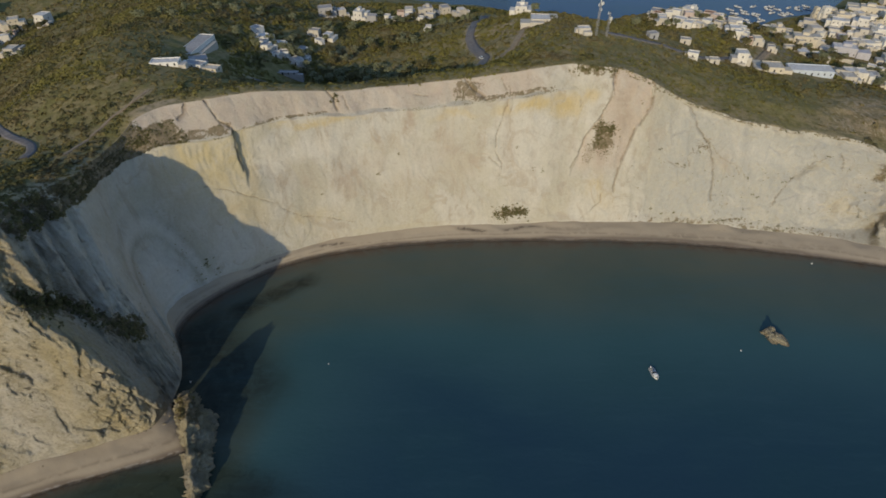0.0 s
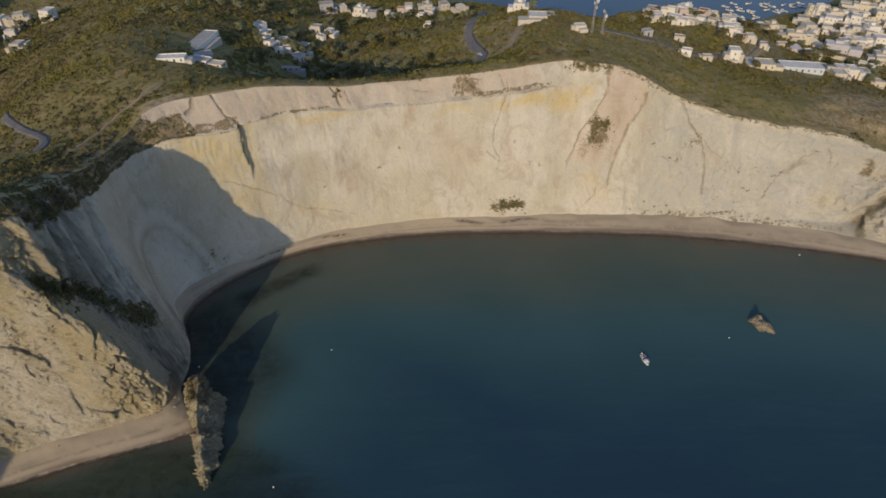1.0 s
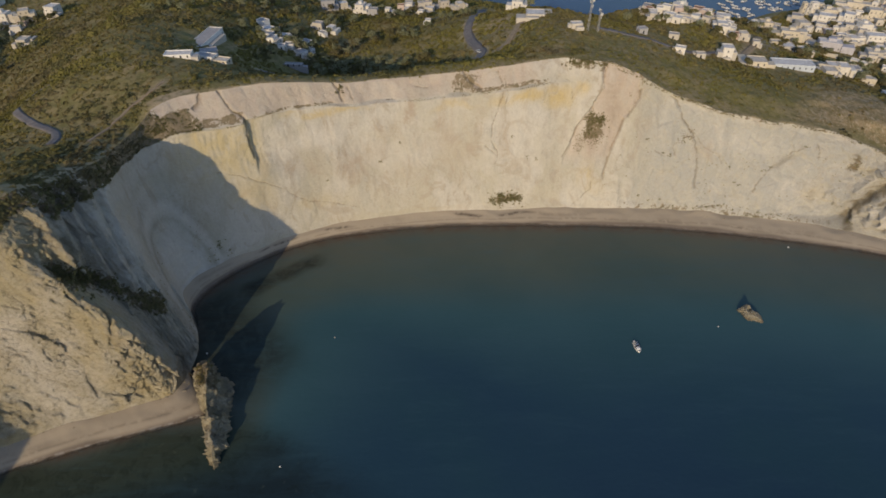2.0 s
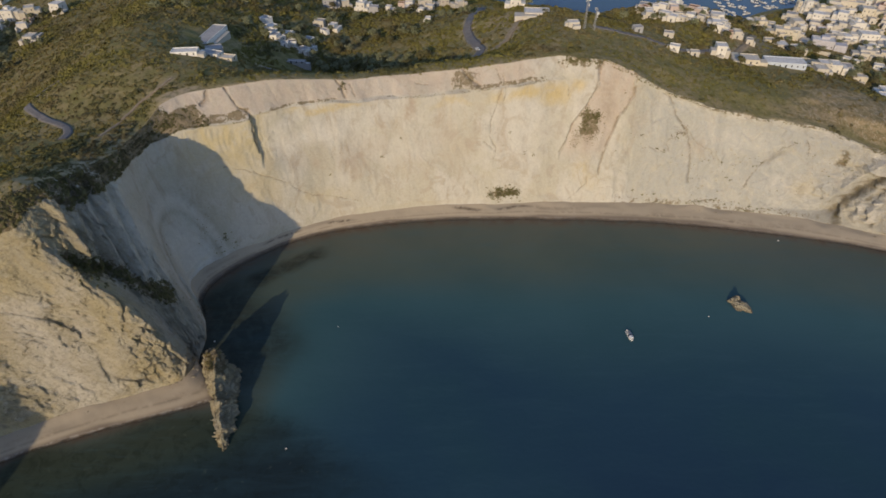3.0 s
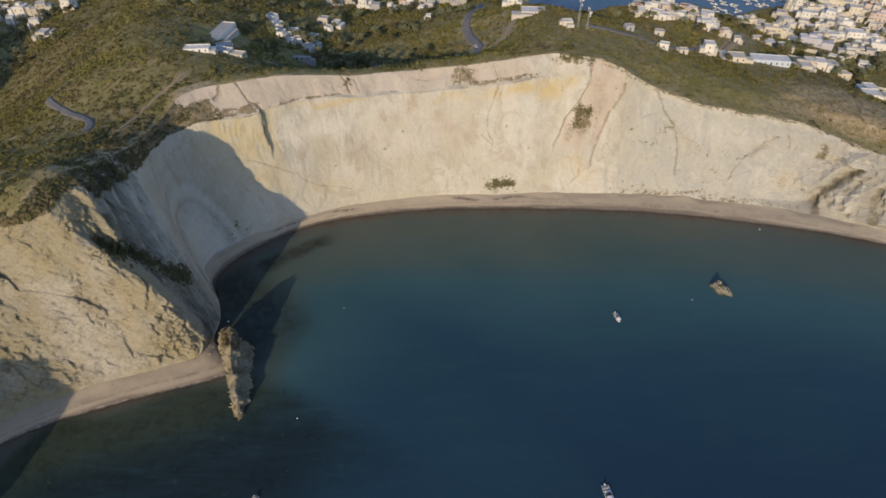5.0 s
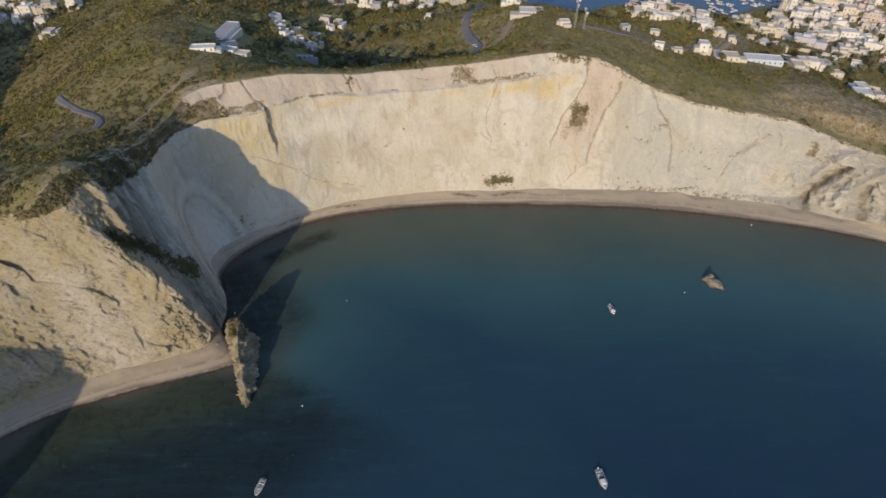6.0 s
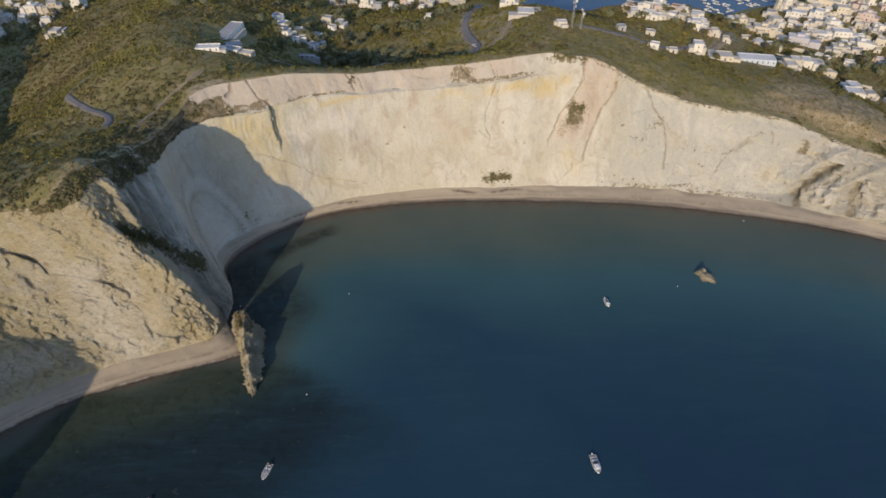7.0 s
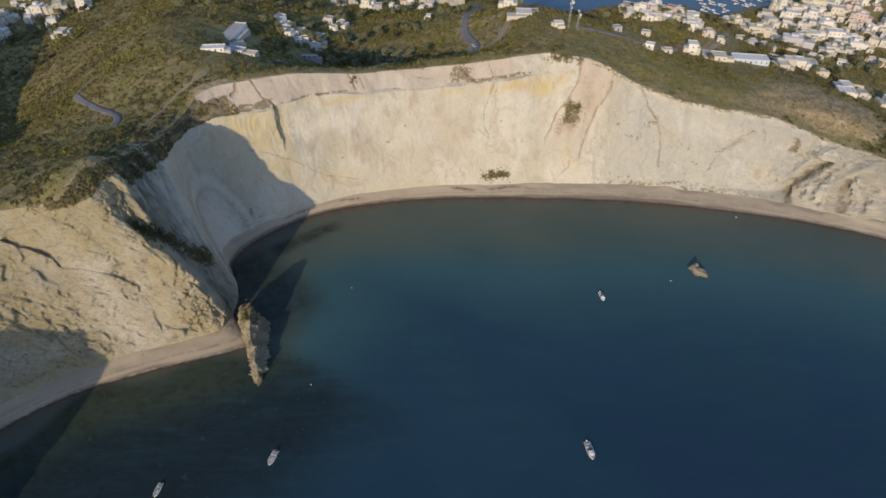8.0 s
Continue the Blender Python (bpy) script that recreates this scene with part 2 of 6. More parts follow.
WINDOW = make_plain("window_glass", (0.035, 0.045, 0.06), 0.15, 0.5, 0.2)
GEL = make_plain("white_gelcoat", (0.78, 0.78, 0.76), 0.35, 0.5, 0.06)
DECK = make_plain("boat_deck", (0.50, 0.47, 0.42), 0.7, 0.3, 0.15)
SCREEN = make_plain("tinted_screen", (0.03, 0.035, 0.045), 0.12, 0.5, 0.1)
RUBBER = make_plain("dark_engine", (0.05, 0.05, 0.055), 0.4, 0.4, 0.1)
STEEL = make_plain("galvanised_steel", (0.34, 0.34, 0.34), 0.6, 0.5, 0.15)
BUOY = make_plain("white_buoy", (0.75, 0.74, 0.70), 0.5, 0.4, 0.1)
# ---------------------------------------------------------------- lie of the land
# The bay is laid out round a centre in its water: for each bearing the waterline,
# the foot of the cliff and the rim lie at a certain distance; inland, spot heights.
CENTRE = (40.0, 60.0)
WATER_A = [5, 20, 32, 39, 46, 53, 62, 72, 82, 93, 104, 112, 120, 126, 131, 135, 139, 142, 144, 146, 147.5, 149, 150.2, 151.6, 154, 157.5, 161, 164, 167, 170, 173, 175.4, 180, 186, 192, 205]
WATER_R = [350, 318, 290, 269, 249, 233, 218, 206, 199, 198, 202, 207, 214, 217.5, 218, 218, 216, 211, 199, 190, 187, 184, 178, 163, 155, 164, 177, 190, 205, 220.5, 232.5, 242, 254, 256, 250, 243]
FOOT_A = [5, 20, 33.6, 37, 43.5, 47, 54, 63, 72, 82.6, 93, 103, 111.5, 119, 126, 130, 134, 138.6, 142, 143.2, 145, 147, 149, 151, 154, 155.5, 159.4, 162.5, 165.7, 168, 171, 173, 178, 184, 190, 205]
FOOT_R = [356, 325, 297, 285, 271, 263, 246.5, 232, 220, 210.5, 207, 210, 214, 220, 221.5, 221.5, 224.5, 225, 219, 197, 188.5, 182, 178, 174, 172, 175.5, 188.5, 202, 215, 226, 237, 246, 264, 266, 261, 254]
RIM_A = [5, 20, 28, 33, 38, 45.5, 50, 56, 62.7, 69.6, 72.3, 77.4, 80, 83, 89, 95, 103, 112, 118, 122, 127.4, 131, 134.0, 136.3, 139.3, 143.6, 148, 151, 153, 155, 157, 159, 160.5, 161.5, 163, 166, 170, 175, 182, 190, 205]
RIM_R = [378, 350, 336, 326, 314, 297, 292, 273, 254, 252, 248, 246, 243, 246, 240, 241, 244, 246, 247, 249, 254, 262, 264, 257, 248, 231, 225, 222, 219, 219, 220, 217, 221, 235, 249, 259, 266, 274, 288, 297, 295]
RIM_Z = [12, 18, 24, 29, 34, 40, 46, 51, 58, 65, 73, 81, 82, 82, 80, 76, 73, 74, 79, 82, 82, 81, 79, 75, 75, 80, 83, 87, 93, 93, 92, 89, 86, 84.5, 83, 81, 79, 79, 80, 84, 84]
# the lip of the main face, under the ledge that carries the upper bluff
LIP_A = [5, 76, 80, 84.7, 92, 103, 112, 118, 122, 125, 128.5, 131, 134, 137.5, 205]
LIP_D = [0, 0, 3, 9, 10, 11, 9, 8, 11, 14, 15, 17, 15, 0, 0]        # how far the rim stands behind the lip
LIP_H = [0, 0, 1, 5, 4, 5, 9, 12, 14, 14, 14, 13, 10, 0, 0]         # how far the rim stands above the lip


# the bench half-way up the ridge of the headland
BENCH_A = [5, 149, 150, 151.5, 153, 154.2, 155.4, 156.2, 157, 158.5, 160, 205]
BENCH_R = [206, 206, 206, 206, 205, 204, 203, 203, 205, 208, 210, 210]
BENCH_Z = [44, 44, 45, 48, 54, 59, 65, 72, 78, 79, 79, 79]
BENCH_P = [1.2, 1.2, 1.2, 1.5, 2.4, 3.8, 4.8, 4.6, 3.4, 2.2, 1.5, 1.5]      # how steeply the rock below it stands


def smooth_table(angles, values, width=1.6):
    """A table over the bearing, made smooth."""
    fine = np.arange(0.0, 210.01, 0.1)
    raw = np.interp(fine, angles, values)
    k = int(width / 0.1)
    kernel = np.hanning(2 * k + 3)[1:-1]
    kernel /= kernel.sum()
    padded = np.pad(raw, k, mode="edge")
    return fine, np.convolve(padded, kernel, "valid")


TABLES = {name: smooth_table(a, b, w) for name, a, b, w in (
    ("water", WATER_A, WATER_R, 1.6), ("foot", FOOT_A, FOOT_R, 1.6), ("rim", RIM_A, RIM_R, 1.8), ("rim_z", RIM_A, RIM_Z, 1.8),
    ("lip_d", LIP_A, LIP_D, 1.6), ("lip_h", LIP_A, LIP_H, 1.6),
    ("bench_r", BENCH_A, BENCH_R, 0.8), ("bench_z", BENCH_A, BENCH_Z, 0.8), ("bench_p", BENCH_A, BENCH_P, 0.8))}


def table(name, angle):
    return np.interp(angle, *TABLES[name])


def hashed(ix, iy, iz, seed):
    h = (ix * 374761393 + iy * 668265263 + iz * 2147483647 + seed * 974634777) & 0xFFFFFFFF
    h = ((h ^ (h >> 13)) * 1274126177) & 0xFFFFFFFF
    return ((h ^ (h >> 16)) & 0xFFFF) / 32767.5 - 1.0


def bumps(x, y, z=0.0, size=1.0, octaves=3, seed=0):
    """Smooth fractal noise between about -1 and 1."""
    x, y, z = (np.asarray(a, float) for a in np.broadcast_arrays(x, y, z))
    total, amp, norm = np.zeros(x.shape), 1.0, 0.0
    for o in range(octaves):
        p = [a * (2 ** o) / size + 17.3 * o for a in (x, y, z)]
        i = [np.floor(a).astype(np.int64) for a in p]
        f = [a - b for a, b in zip(p, i)]
        f = [a * a * (3 - 2 * a) for a in f]
        value = np.zeros(x.shape)
        for dx in (0, 1):
            for dy in (0, 1):
                for dz in (0, 1):
                    w = (f[0] if dx else 1 - f[0]) * (f[1] if dy else 1 - f[1]) * (f[2] if dz else 1 - f[2])
                    value += w * hashed(i[0] + dx, i[1] + dy, i[2] + dz, seed + o)
        total += amp * value
        norm += amp
        amp *= 0.5
    return total / norm * 1.5


def ridged(x, y, z=0.0, size=1.0, octaves=3, seed=0):
    return 1 - 2 * np.abs(bumps(x, y, z, size, octaves, seed)) ** 0.8


def crags(x, y, z, size, seed):
    """Angular blocks: each cell of the rock is a facet with a tilt and a stand-out of its own."""
    x, y, z = (np.asarray(a, float) / size for a in np.broadcast_arrays(x, y, z))
    ix, iy, iz = (np.floor(a).astype(np.int64) for a in (x, y, z))
    best, out = np.full(x.shape, 1e9), np.zeros(x.shape)
    for dx in (-1, 0, 1):
        for dy in (-1, 0, 1):
            for dz in (-1, 0, 1):
                cx, cy, cz = ix + dx, iy + dy, iz + dz
                px = x - cx - 0.5 - 0.45 * hashed(cx, cy, cz, seed)
                py = y - cy - 0.5 - 0.45 * hashed(cx, cy, cz, seed + 1)
                pz = z - cz - 0.5 - 0.45 * hashed(cx, cy, cz, seed + 2)
                d = px * px + py * py + pz * pz
                value = 0.6 * hashed(cx, cy, cz, seed + 3) + px * hashed(cx, cy, cz, seed + 4) + py * hashed(cx, cy, cz, seed + 5) + pz * hashed(cx, cy, cz, seed + 6)
                m = d < best
                best, out = np.where(m, d, best), np.where(m, value, out)
    return out


def smoothstep(a, b, x):
    t = np.clip((np.asarray(x, float) - a) / (b - a), 0, 1)
    return t * t * (3 - 2 * t)


HILL_WEST = [(-187, 244, 70), (-220, 264, 69), (-176, 216, 76), (-250, 236, 56), (-179, 306, 80), (-184, 365, 75), (-229, 364, 70), (-154, 377, 64),
             (-141, 427, 54), (-330, 335, 14), (-300, 480, 34), (-400, 560, 16), (-420, 420, 4), (-300, 190, 74), (-340, 170, 64), (-400, 200, 84), (-425, 290, 78), (-345, 285, 6), (-247, 265, 54), (-262, 250, 50), (-273, 328, 42), (-313, 423, 31), (-350, 471, 25), (-153, 310, 78), (-126, 316, 74), (-168, 291, 80), (-296, 300, 30), (-460, 600, 22), (-480, 500, 14), (-200, 470, 60), (-262, 150, 76), (-250, 560, 40)]
SADDLE = [(-125, 443, 47), (-104, 422, 41), (-100, 365, 42), (-60, 362, 40), (-85, 530, 30), (-25, 372, 45), (-51, 328, 58), (-95, 330, 56), (-10, 335, 60), (0, 402, 49), (22, 396, 58),
          (27, 350, 64), (31, 500, 40), (-20, 500, 36), (60, 600, 14), (-60, 640, 10), (-180, 640, 16), (-108, 306, 70)]
HILL_EAST = [(51, 345, 77), (53, 418, 71), (84, 359, 82), (115, 336, 76), (152, 353, 66), (189, 398, 55), (208, 453, 54), (181, 523, 37), (204, 378, 50),
             (246, 376, 46), (259, 462, 34), (267, 288, 48), (240, 312, 49), (185, 327, 56), (130, 460, 46), (110, 520, 30), (250, 520, 30), (265, 420, 36)]
TOWN = [(355, 497, 8), (344, 539, 7), (360, 593, 7), (321, 398, 18), (353, 401, 8), (305, 335, 37), (335, 350, 18), (372, 368, 8), (420, 430, 8), (440, 520, 12), (430, 600, 20),
        (500, 560, 34), (290, 575, 10), (330, 560, 5), (420, 330, 6), (400, 280, 10), (360, 300, 18)]
HARBOUR = [(160, 578, -1), (128, 590, -1), (185, 592, -1), (150, 650, -12), (200, 640, -6), (300, 600, -1), (288, 628, -2), (340, 650, -8), (400, 650, -5), (250, 660, -14)]


def spot_heights():
    pts = [p for group in (HILL_WEST, SADDLE, HILL_EAST, TOWN, HARBOUR) for p in group]
    for a in range(16, 200, 5):
        r, z = float(table("rim", a)) + 6, float(table("rim_z", a))
        pts.append((CENTRE[0] + r * math.cos(radians(a)), CENTRE[1] + r * math.sin(radians(a)), z))
    return np.array(pts, float)


SPOTS = spot_heights()


def plate(d2):
    return 0.5 * d2 * np.log(d2 + 1e-3)


def fit_plate():
    x, y, z = SPOTS.T / 100
    n = len(x)
    k = plate((x[:, None] - x) ** 2 + (y[:, None] - y) ** 2) + np.eye(n) * 0.03
    p = np.stack([np.ones(n), x, y], 1)
    a = np.block([[k, p], [p.T, np.zeros((3, 3))]])
    return np.linalg.solve(a, np.concatenate([SPOTS[:, 2], np.zeros(3)]))


PLATE = fit_plate()


def inland(x, y):
    """Height of the open land, away from the cliffs."""
    x, y = np.asarray(x, float), np.asarray(y, float)
    shape = x.shape
    x, y = x.ravel(), y.ravel()
    z = np.zeros(x.shape)
    for s in range(0, len(x), 20000):
        a, b = x[s:s + 20000, None] / 100, y[s:s + 20000, None] / 100
        k = plate((a - SPOTS[:, 0] / 100) ** 2 + (b - SPOTS[:, 1] / 100) ** 2)
        z[s:s + 20000] = k @ PLATE[:-3] + PLATE[-3] + PLATE[-2] * a[:, 0] + PLATE[-1] * b[:, 0]
    # the island ends beyond the town
    away = np.hypot(x, y - 300)
    z = z * (1 - smoothstep(600, 760, away)) - 14 * smoothstep(620, 780, away)
    return np.clip(z, -16, 112).reshape(shape)


def polar(x, y):
    dx, dy = np.asarray(x, float) - CENTRE[0], np.asarray(y, float) - CENTRE[1]
    angle = np.degrees(np.arctan2(dy, dx))
    return np.where(angle < -60, angle + 360, angle), np.hypot(dx, dy)


def land(x, y):
    """Height of the ground behind the rim at a place."""
    angle, r = polar(x, y)
    rim, top = table("rim", angle), table("rim_z", angle)
    behind = np.maximum(r - rim, 0)
    w = smoothstep(0, 26, behind)
    rough = bumps(x, y, 0, 45, 4, 3) * 2.2 * smoothstep(0, 30, behind) + bumps(x, y, 0, 9, 3, 5) * 0.5
    flat = 1 - 0.8 * smoothstep(330, 400, y) * smoothstep(120, 300, x)
    return top * (1 - w) + inland(x, y) * w + rough * flat


# lanes: middle lines, width, whether paved
LANES = {
    "bend": ([(-224, 301), (-231, 296), (-235, 288), (-231, 276), (-223, 266), (-210, 254), (-198, 246), (-188, 239), (-183, 231), (-182, 223)], 4.4),
    "rim_path": ([(-163, 222), (-161, 232), (-159, 243), (-156, 255), (-150, 264), (-146, 276)], 1.8),
    "saddle": ([(37, 524), (29, 480), (23, 437), (19, 413), (22, 386), (27, 360), (22, 338), (2, 333), (-30, 348), (-60, 360), (-90, 366), (-118, 352)], 6.5),
    "terrace_track": ([(60, 402), (49, 373), (43, 357), (36, 348)], 4.0),
    "crest": ([(98, 352), (110, 356), (122, 356), (137, 360), (152, 358), (172, 368), (196, 384)], 3.6),
    "field_track": ([(259, 458), (240, 428), (226, 403), (211, 384)], 5.0)}


def along(points, step):
    """Points at even steps along a smoothed line."""
    p = np.array(points, float)
    t = np.concatenate([[0], np.cumsum(np.hypot(*np.diff(p, axis=0).T))])
    n = max(int(t[-1] / step), 4)
    u = np.linspace(0, t[-1], n)
    line = np.stack([np.interp(u, t, p[:, k]) for k in (0, 1)], 1)
    for _ in range(max(int(5 / step), 2)):
        line[1:-1] = (line[:-2] + 2 * line[1:-1] + line[2:]) / 4
    return line


LANE_LINES = {name: (along(pts, 1.5), width) for name, (pts, width) in LANES.items()}


def on_shelf(angle, behind):
    """The bare shelf at the western end of the upper wall."""
    return band(128.8, 129.4, 133.6, 134.2, angle) * (1 - smoothstep(6.5, 8.5, behind))


def lane_distance(x, y):
    """Distance from the edge of the nearest lane."""
    x, y = np.asarray(x, float), np.asarray(y, float)
    best = np.full(x.shape, 1e9)
    for line, width in LANE_LINES.values():
        lo, hi = line.min(0) - 12, line.max(0) + 12
        m = (x > lo[0]) & (x < hi[0]) & (y > lo[1]) & (y < hi[1])
        if m.any():
            d = np.full(m.sum(), 1e9)
            for px, py in line:
                d = np.minimum(d, np.hypot(x[m] - px, y[m] - py))
            best[m] = np.minimum(best[m], d - width / 2)
    return best

# ---------------------------------------------------------------- meshes out of grids
def grid_mesh(name, xs, ys, zs, material, attributes=()):
    """A sheet from rows and columns of places, with smooth shading."""
    rows, cols = xs.shape
    me = bpy.data.meshes.new(name)
    co = np.stack([xs, ys, zs], -1).reshape(-1, 3)
    i = np.arange((rows - 1) * (cols - 1))
    a = (i // (cols - 1)) * cols + i % (cols - 1)
    quads = np.stack([a, a + 1, a + cols + 1, a + cols], 1)
    me.vertices.add(len(co))
    me.vertices.foreach_set("co", co.astype(np.float32).ravel())
    me.loops.add(quads.size)
    me.loops.foreach_set("vertex_index", quads.astype(np.int32).ravel())
    me.polygons.add(len(quads))
    me.polygons.foreach_set("loop_start", np.arange(0, quads.size, 4, dtype=np.int32))
    me.update(calc_edges=True)
    me.shade_smooth()
    for key, values in attributes:
        layer = me.attributes.new(key, "FLOAT", "POINT")
        layer.data.foreach_set("value", np.asarray(values, np.float32).ravel())
    me.materials.append(material)
    return me


def at_bearing(angle, r):
    return CENTRE[0] + r * np.cos(np.radians(angle)), CENTRE[1] + r * np.sin(np.radians(angle))


BEARINGS = np.concatenate([np.arange(205, 177, -0.35), np.arange(177, 140, -0.12), np.arange(140, 30, -0.125), np.arange(30, 4.9, -0.5)])


FACE_ROWS = np.concatenate([np.linspace(0, 0.80, 160), np.linspace(0.806, 0.85, 9), np.linspace(0.856, 1.0, 34)])


def band(a, b, c, d, x):
    return smoothstep(a, b, x) * (1 - smoothstep(c, d, x))


# clefts and cracks of the face: bearing and height (0 foot, 1 rim) along them; half width and depth in metres
JOINTS = [
    ([(125.7, 0.86), (126.0, 0.78), (126.1, 0.71), (126.1, 0.64), (126.0, 0.58)], 1.0, 2.0),
    ([(126.3, 0.74), (126.2, 0.66), (125.6, 0.56)], 0.35, 0.6),
    ([(72.9, 1.0), (72.7, 0.78), (74.0, 0.63), (74.7, 0.48), (75.4, 0.33), (75.5, 0.2)], 0.7, 2.0),
    ([(77.6, 1.0), (77.8, 0.77), (79.0, 0.64), (80.6, 0.52), (81.3, 0.39), (82.0, 0.33)], 0.65, 1.8),
    ([(69.7, 0.98), (68.2, 0.93), (66.6, 0.76), (64.7, 0.62), (63.6, 0.48), (62.6, 0.2)], 0.6, 1.8),
    ([(91.3, 0.80), (91.8, 0.70), (92.8, 0.60), (92.9, 0.5), (92.0, 0.41), (92.3, 0.33), (92.4, 0.24)], 0.55, 1.3),
    ([(93.9, 0.47), (93.0, 0.43), (92.2, 0.39)], 0.4, 1.0),
    ([(82.6, 0.85), (81.9, 0.79), (81.4, 0.68)], 0.4, 0.9)]
CLEFTS = [
    ([(52.2, 0.74), (53.2, 0.68), (54.4, 0.53), (55.4, 0.34), (55.8, 0.16)], 0.45, 1.4),
    ([(51.2, 0.78), (50.6, 0.70), (50.4, 0.62)], 0.4, 0.9),
    ([(91.2, 0.95), (90.8, 0.80), (90.9, 0.72)], 0.4, 0.9),
    ([(127.2, 0.99), (127.1, 0.94), (126.7, 0.89), (125.9, 0.87)], 1.1, 1.9),
    ([(129.2, 1.0), (129.5, 0.96), (130.2, 0.945)], 0.9, 1.6),
    ([(113.9, 1.0), (113.3, 0.95), (113.1, 0.88)], 1.0, 1.6),
    ([(112.0, 0.97), (111.8, 0.88)], 0.4, 0.8),
    ([(96.6, 1.0), (96.2, 0.94), (95.0, 0.89), (94.2, 0.87)], 1.3, 2.2),
    ([(91.9, 0.97), (91.6, 0.90)], 0.6, 1.2),
    ([(103.2, 0.93), (101.6, 0.91)], 0.5, 0.9)]
SPLITS = [
    ([(130.7, 0.55), (128.5, 0.50), (124.9, 0.375), (120.6, 0.21), (113.9, 0.113)], 0.35, 0.7),
    ([(77.5, 0.22), (77.2, 0.125), (79.7, 0.02)], 0.5, 1.0),
    ([(66.2, 0.60), (67.0, 0.52), (66.4, 0.45)], 0.35, 0.7),
    ([(70.6, 0.55), (69.2, 0.47), (68.0, 0.44), (67.0, 0.43)], 0.35, 0.6),
    ([(65.2, 0.68), (63.2, 0.58), (61.0, 0.55), (60.2, 0.44)], 0.3, 0.6)]
# scarps and overhangs of the headland's seaward face
SCARPS = [
    ([(162.5, 0.85), (163.2, 0.74), (163.3, 0.65), (163.1, 0.51)], 1.7, 1.7),
    ([(162.4, 0.52), (162.2, 0.44), (162.1, 0.37)], 1.6, 0.9),
    ([(161.8, 0.43), (161.4, 0.41), (161.1, 0.36), (161.5, 0.25)], 0.8, 1.2),
    ([(159.8, 0.36), (159.4, 0.345), (158.9, 0.31), (159.3, 0.20), (159.5, 0.12)], 0.9, 1.3),
    ([(155.6, 0.56), (156.6, 0.46), (156.9, 0.38)], 0.9, 1.6),
    ([(154.6, 0.48), (155.6, 0.38), (156.0, 0.30)], 0.9, 1.6),
    ([(153.0, 0.34), (153.8, 0.20), (154.0, 0.12)], 0.8, 1.4),
    ([(161.6, 0.64), (160.4, 0.58), (159.4, 0.56), (158.2, 0.52)], 0.6, 0.7),
    ([(160.3, 0.91), (160.7, 0.83)], 0.9, 1.2),
    ([(168.5, 0.86), (167.6, 0.62), (166.6, 0.42)], 0.9, 1.0)]
CRACKS = JOINTS + CLEFTS + SPLITS + SCARPS


def crack_distance(angle, q, line):
    """Distance in metres over the face from a crack."""
    s, h = angle * 4.0, q * 72.0
    s = s + bumps(s, h, 0, 9, 3, 71) * 0.6 + crags(s, h, 0, 5.0, 74) * 0.4 + bumps(s, h, 0, 1.6, 2, 77) * 0.3
    h = h + bumps(s, h, 9, 9, 4, 72) * 0.8
    best = np.full(s.shape, 1e9)
    for (a0, q0), (a1, q1) in zip(line[:-1], line[1:]):
        px, py, dx, dy = a0 * 4, q0 * 72, (a1 - a0) * 4, (q1 - q0) * 72
        t = np.clip(((s - px) * dx + (h - py) * dy) / (dx * dx + dy * dy), 0, 1)
        best = np.minimum(best, np.hypot(s - px - t * dx, h - py - t * dy))
    return best


def joint(q, k):
    """Bearing of one of the long joints at a height of the face."""
    line = sorted(CRACKS[k][0], key=lambda p: p[1])
    return np.interp(q, [p[1] for p in line], [p[0] for p in line]) + bumps(q * 60, k * 7.0, 0, 9, 3, 73) * 0.3


def cleft_side(angle, q):
    """Metres by which a place lies beyond the line of the eastern cleft."""
    line = np.interp(q, [0.0, 0.18, 0.375, 0.66, 0.8], [44.6, 44.9, 43.8, 42.3, 41.6])
    return (line - angle + bumps(q * 60, angle * 2, 0, 7, 3, 76) * 0.25) * 4.4


# the broken eastern end, lines over the face, half width in metres and strength: brown weathered hollows, then pale ribs and toes
HOLLOWS = [
    ([(44.2, 0.02), (45.0, 0.07), (44.8, 0.26), (43.8, 0.45), (42.6, 0.66)], 2.5, 1.0),
    ([(41.7, 0.62), (42.1, 0.46), (42.5, 0.36)], 1.3, 0.75),
    ([(47.2, 0.79), (46.8, 0.70), (46.9, 0.63)], 1.9, 1.0),
    ([(46.6, 0.66), (45.6, 0.66), (44.9, 0.74)], 0.7, 0.6),
    ([(39.9, 0.52), (39.4, 0.24), (38.4, 0.04)], 1.6, 0.95),
    ([(39.3, 0.60), (38.2, 0.50), (37.2, 0.36)], 1.0, 0.65),
    ([(38.6, 0.36), (38.2, 0.22)], 2.4, 0.5),
    ([(40.4, 0.44), (40.6, 0.34)], 1.8, 0.4),
    ([(40.7, 0.12), (41.1, 0.05)], 0.8, 0.7),
    ([(37.2, 0.03), (33.5, 0.04)], 0.8, 0.7),
    ([(49.5, 0.30), (49.3, 0.22)], 1.2, 0.35),
    ([(53.0, 0.62), (54.2, 0.50)], 1.3, 0.4)]
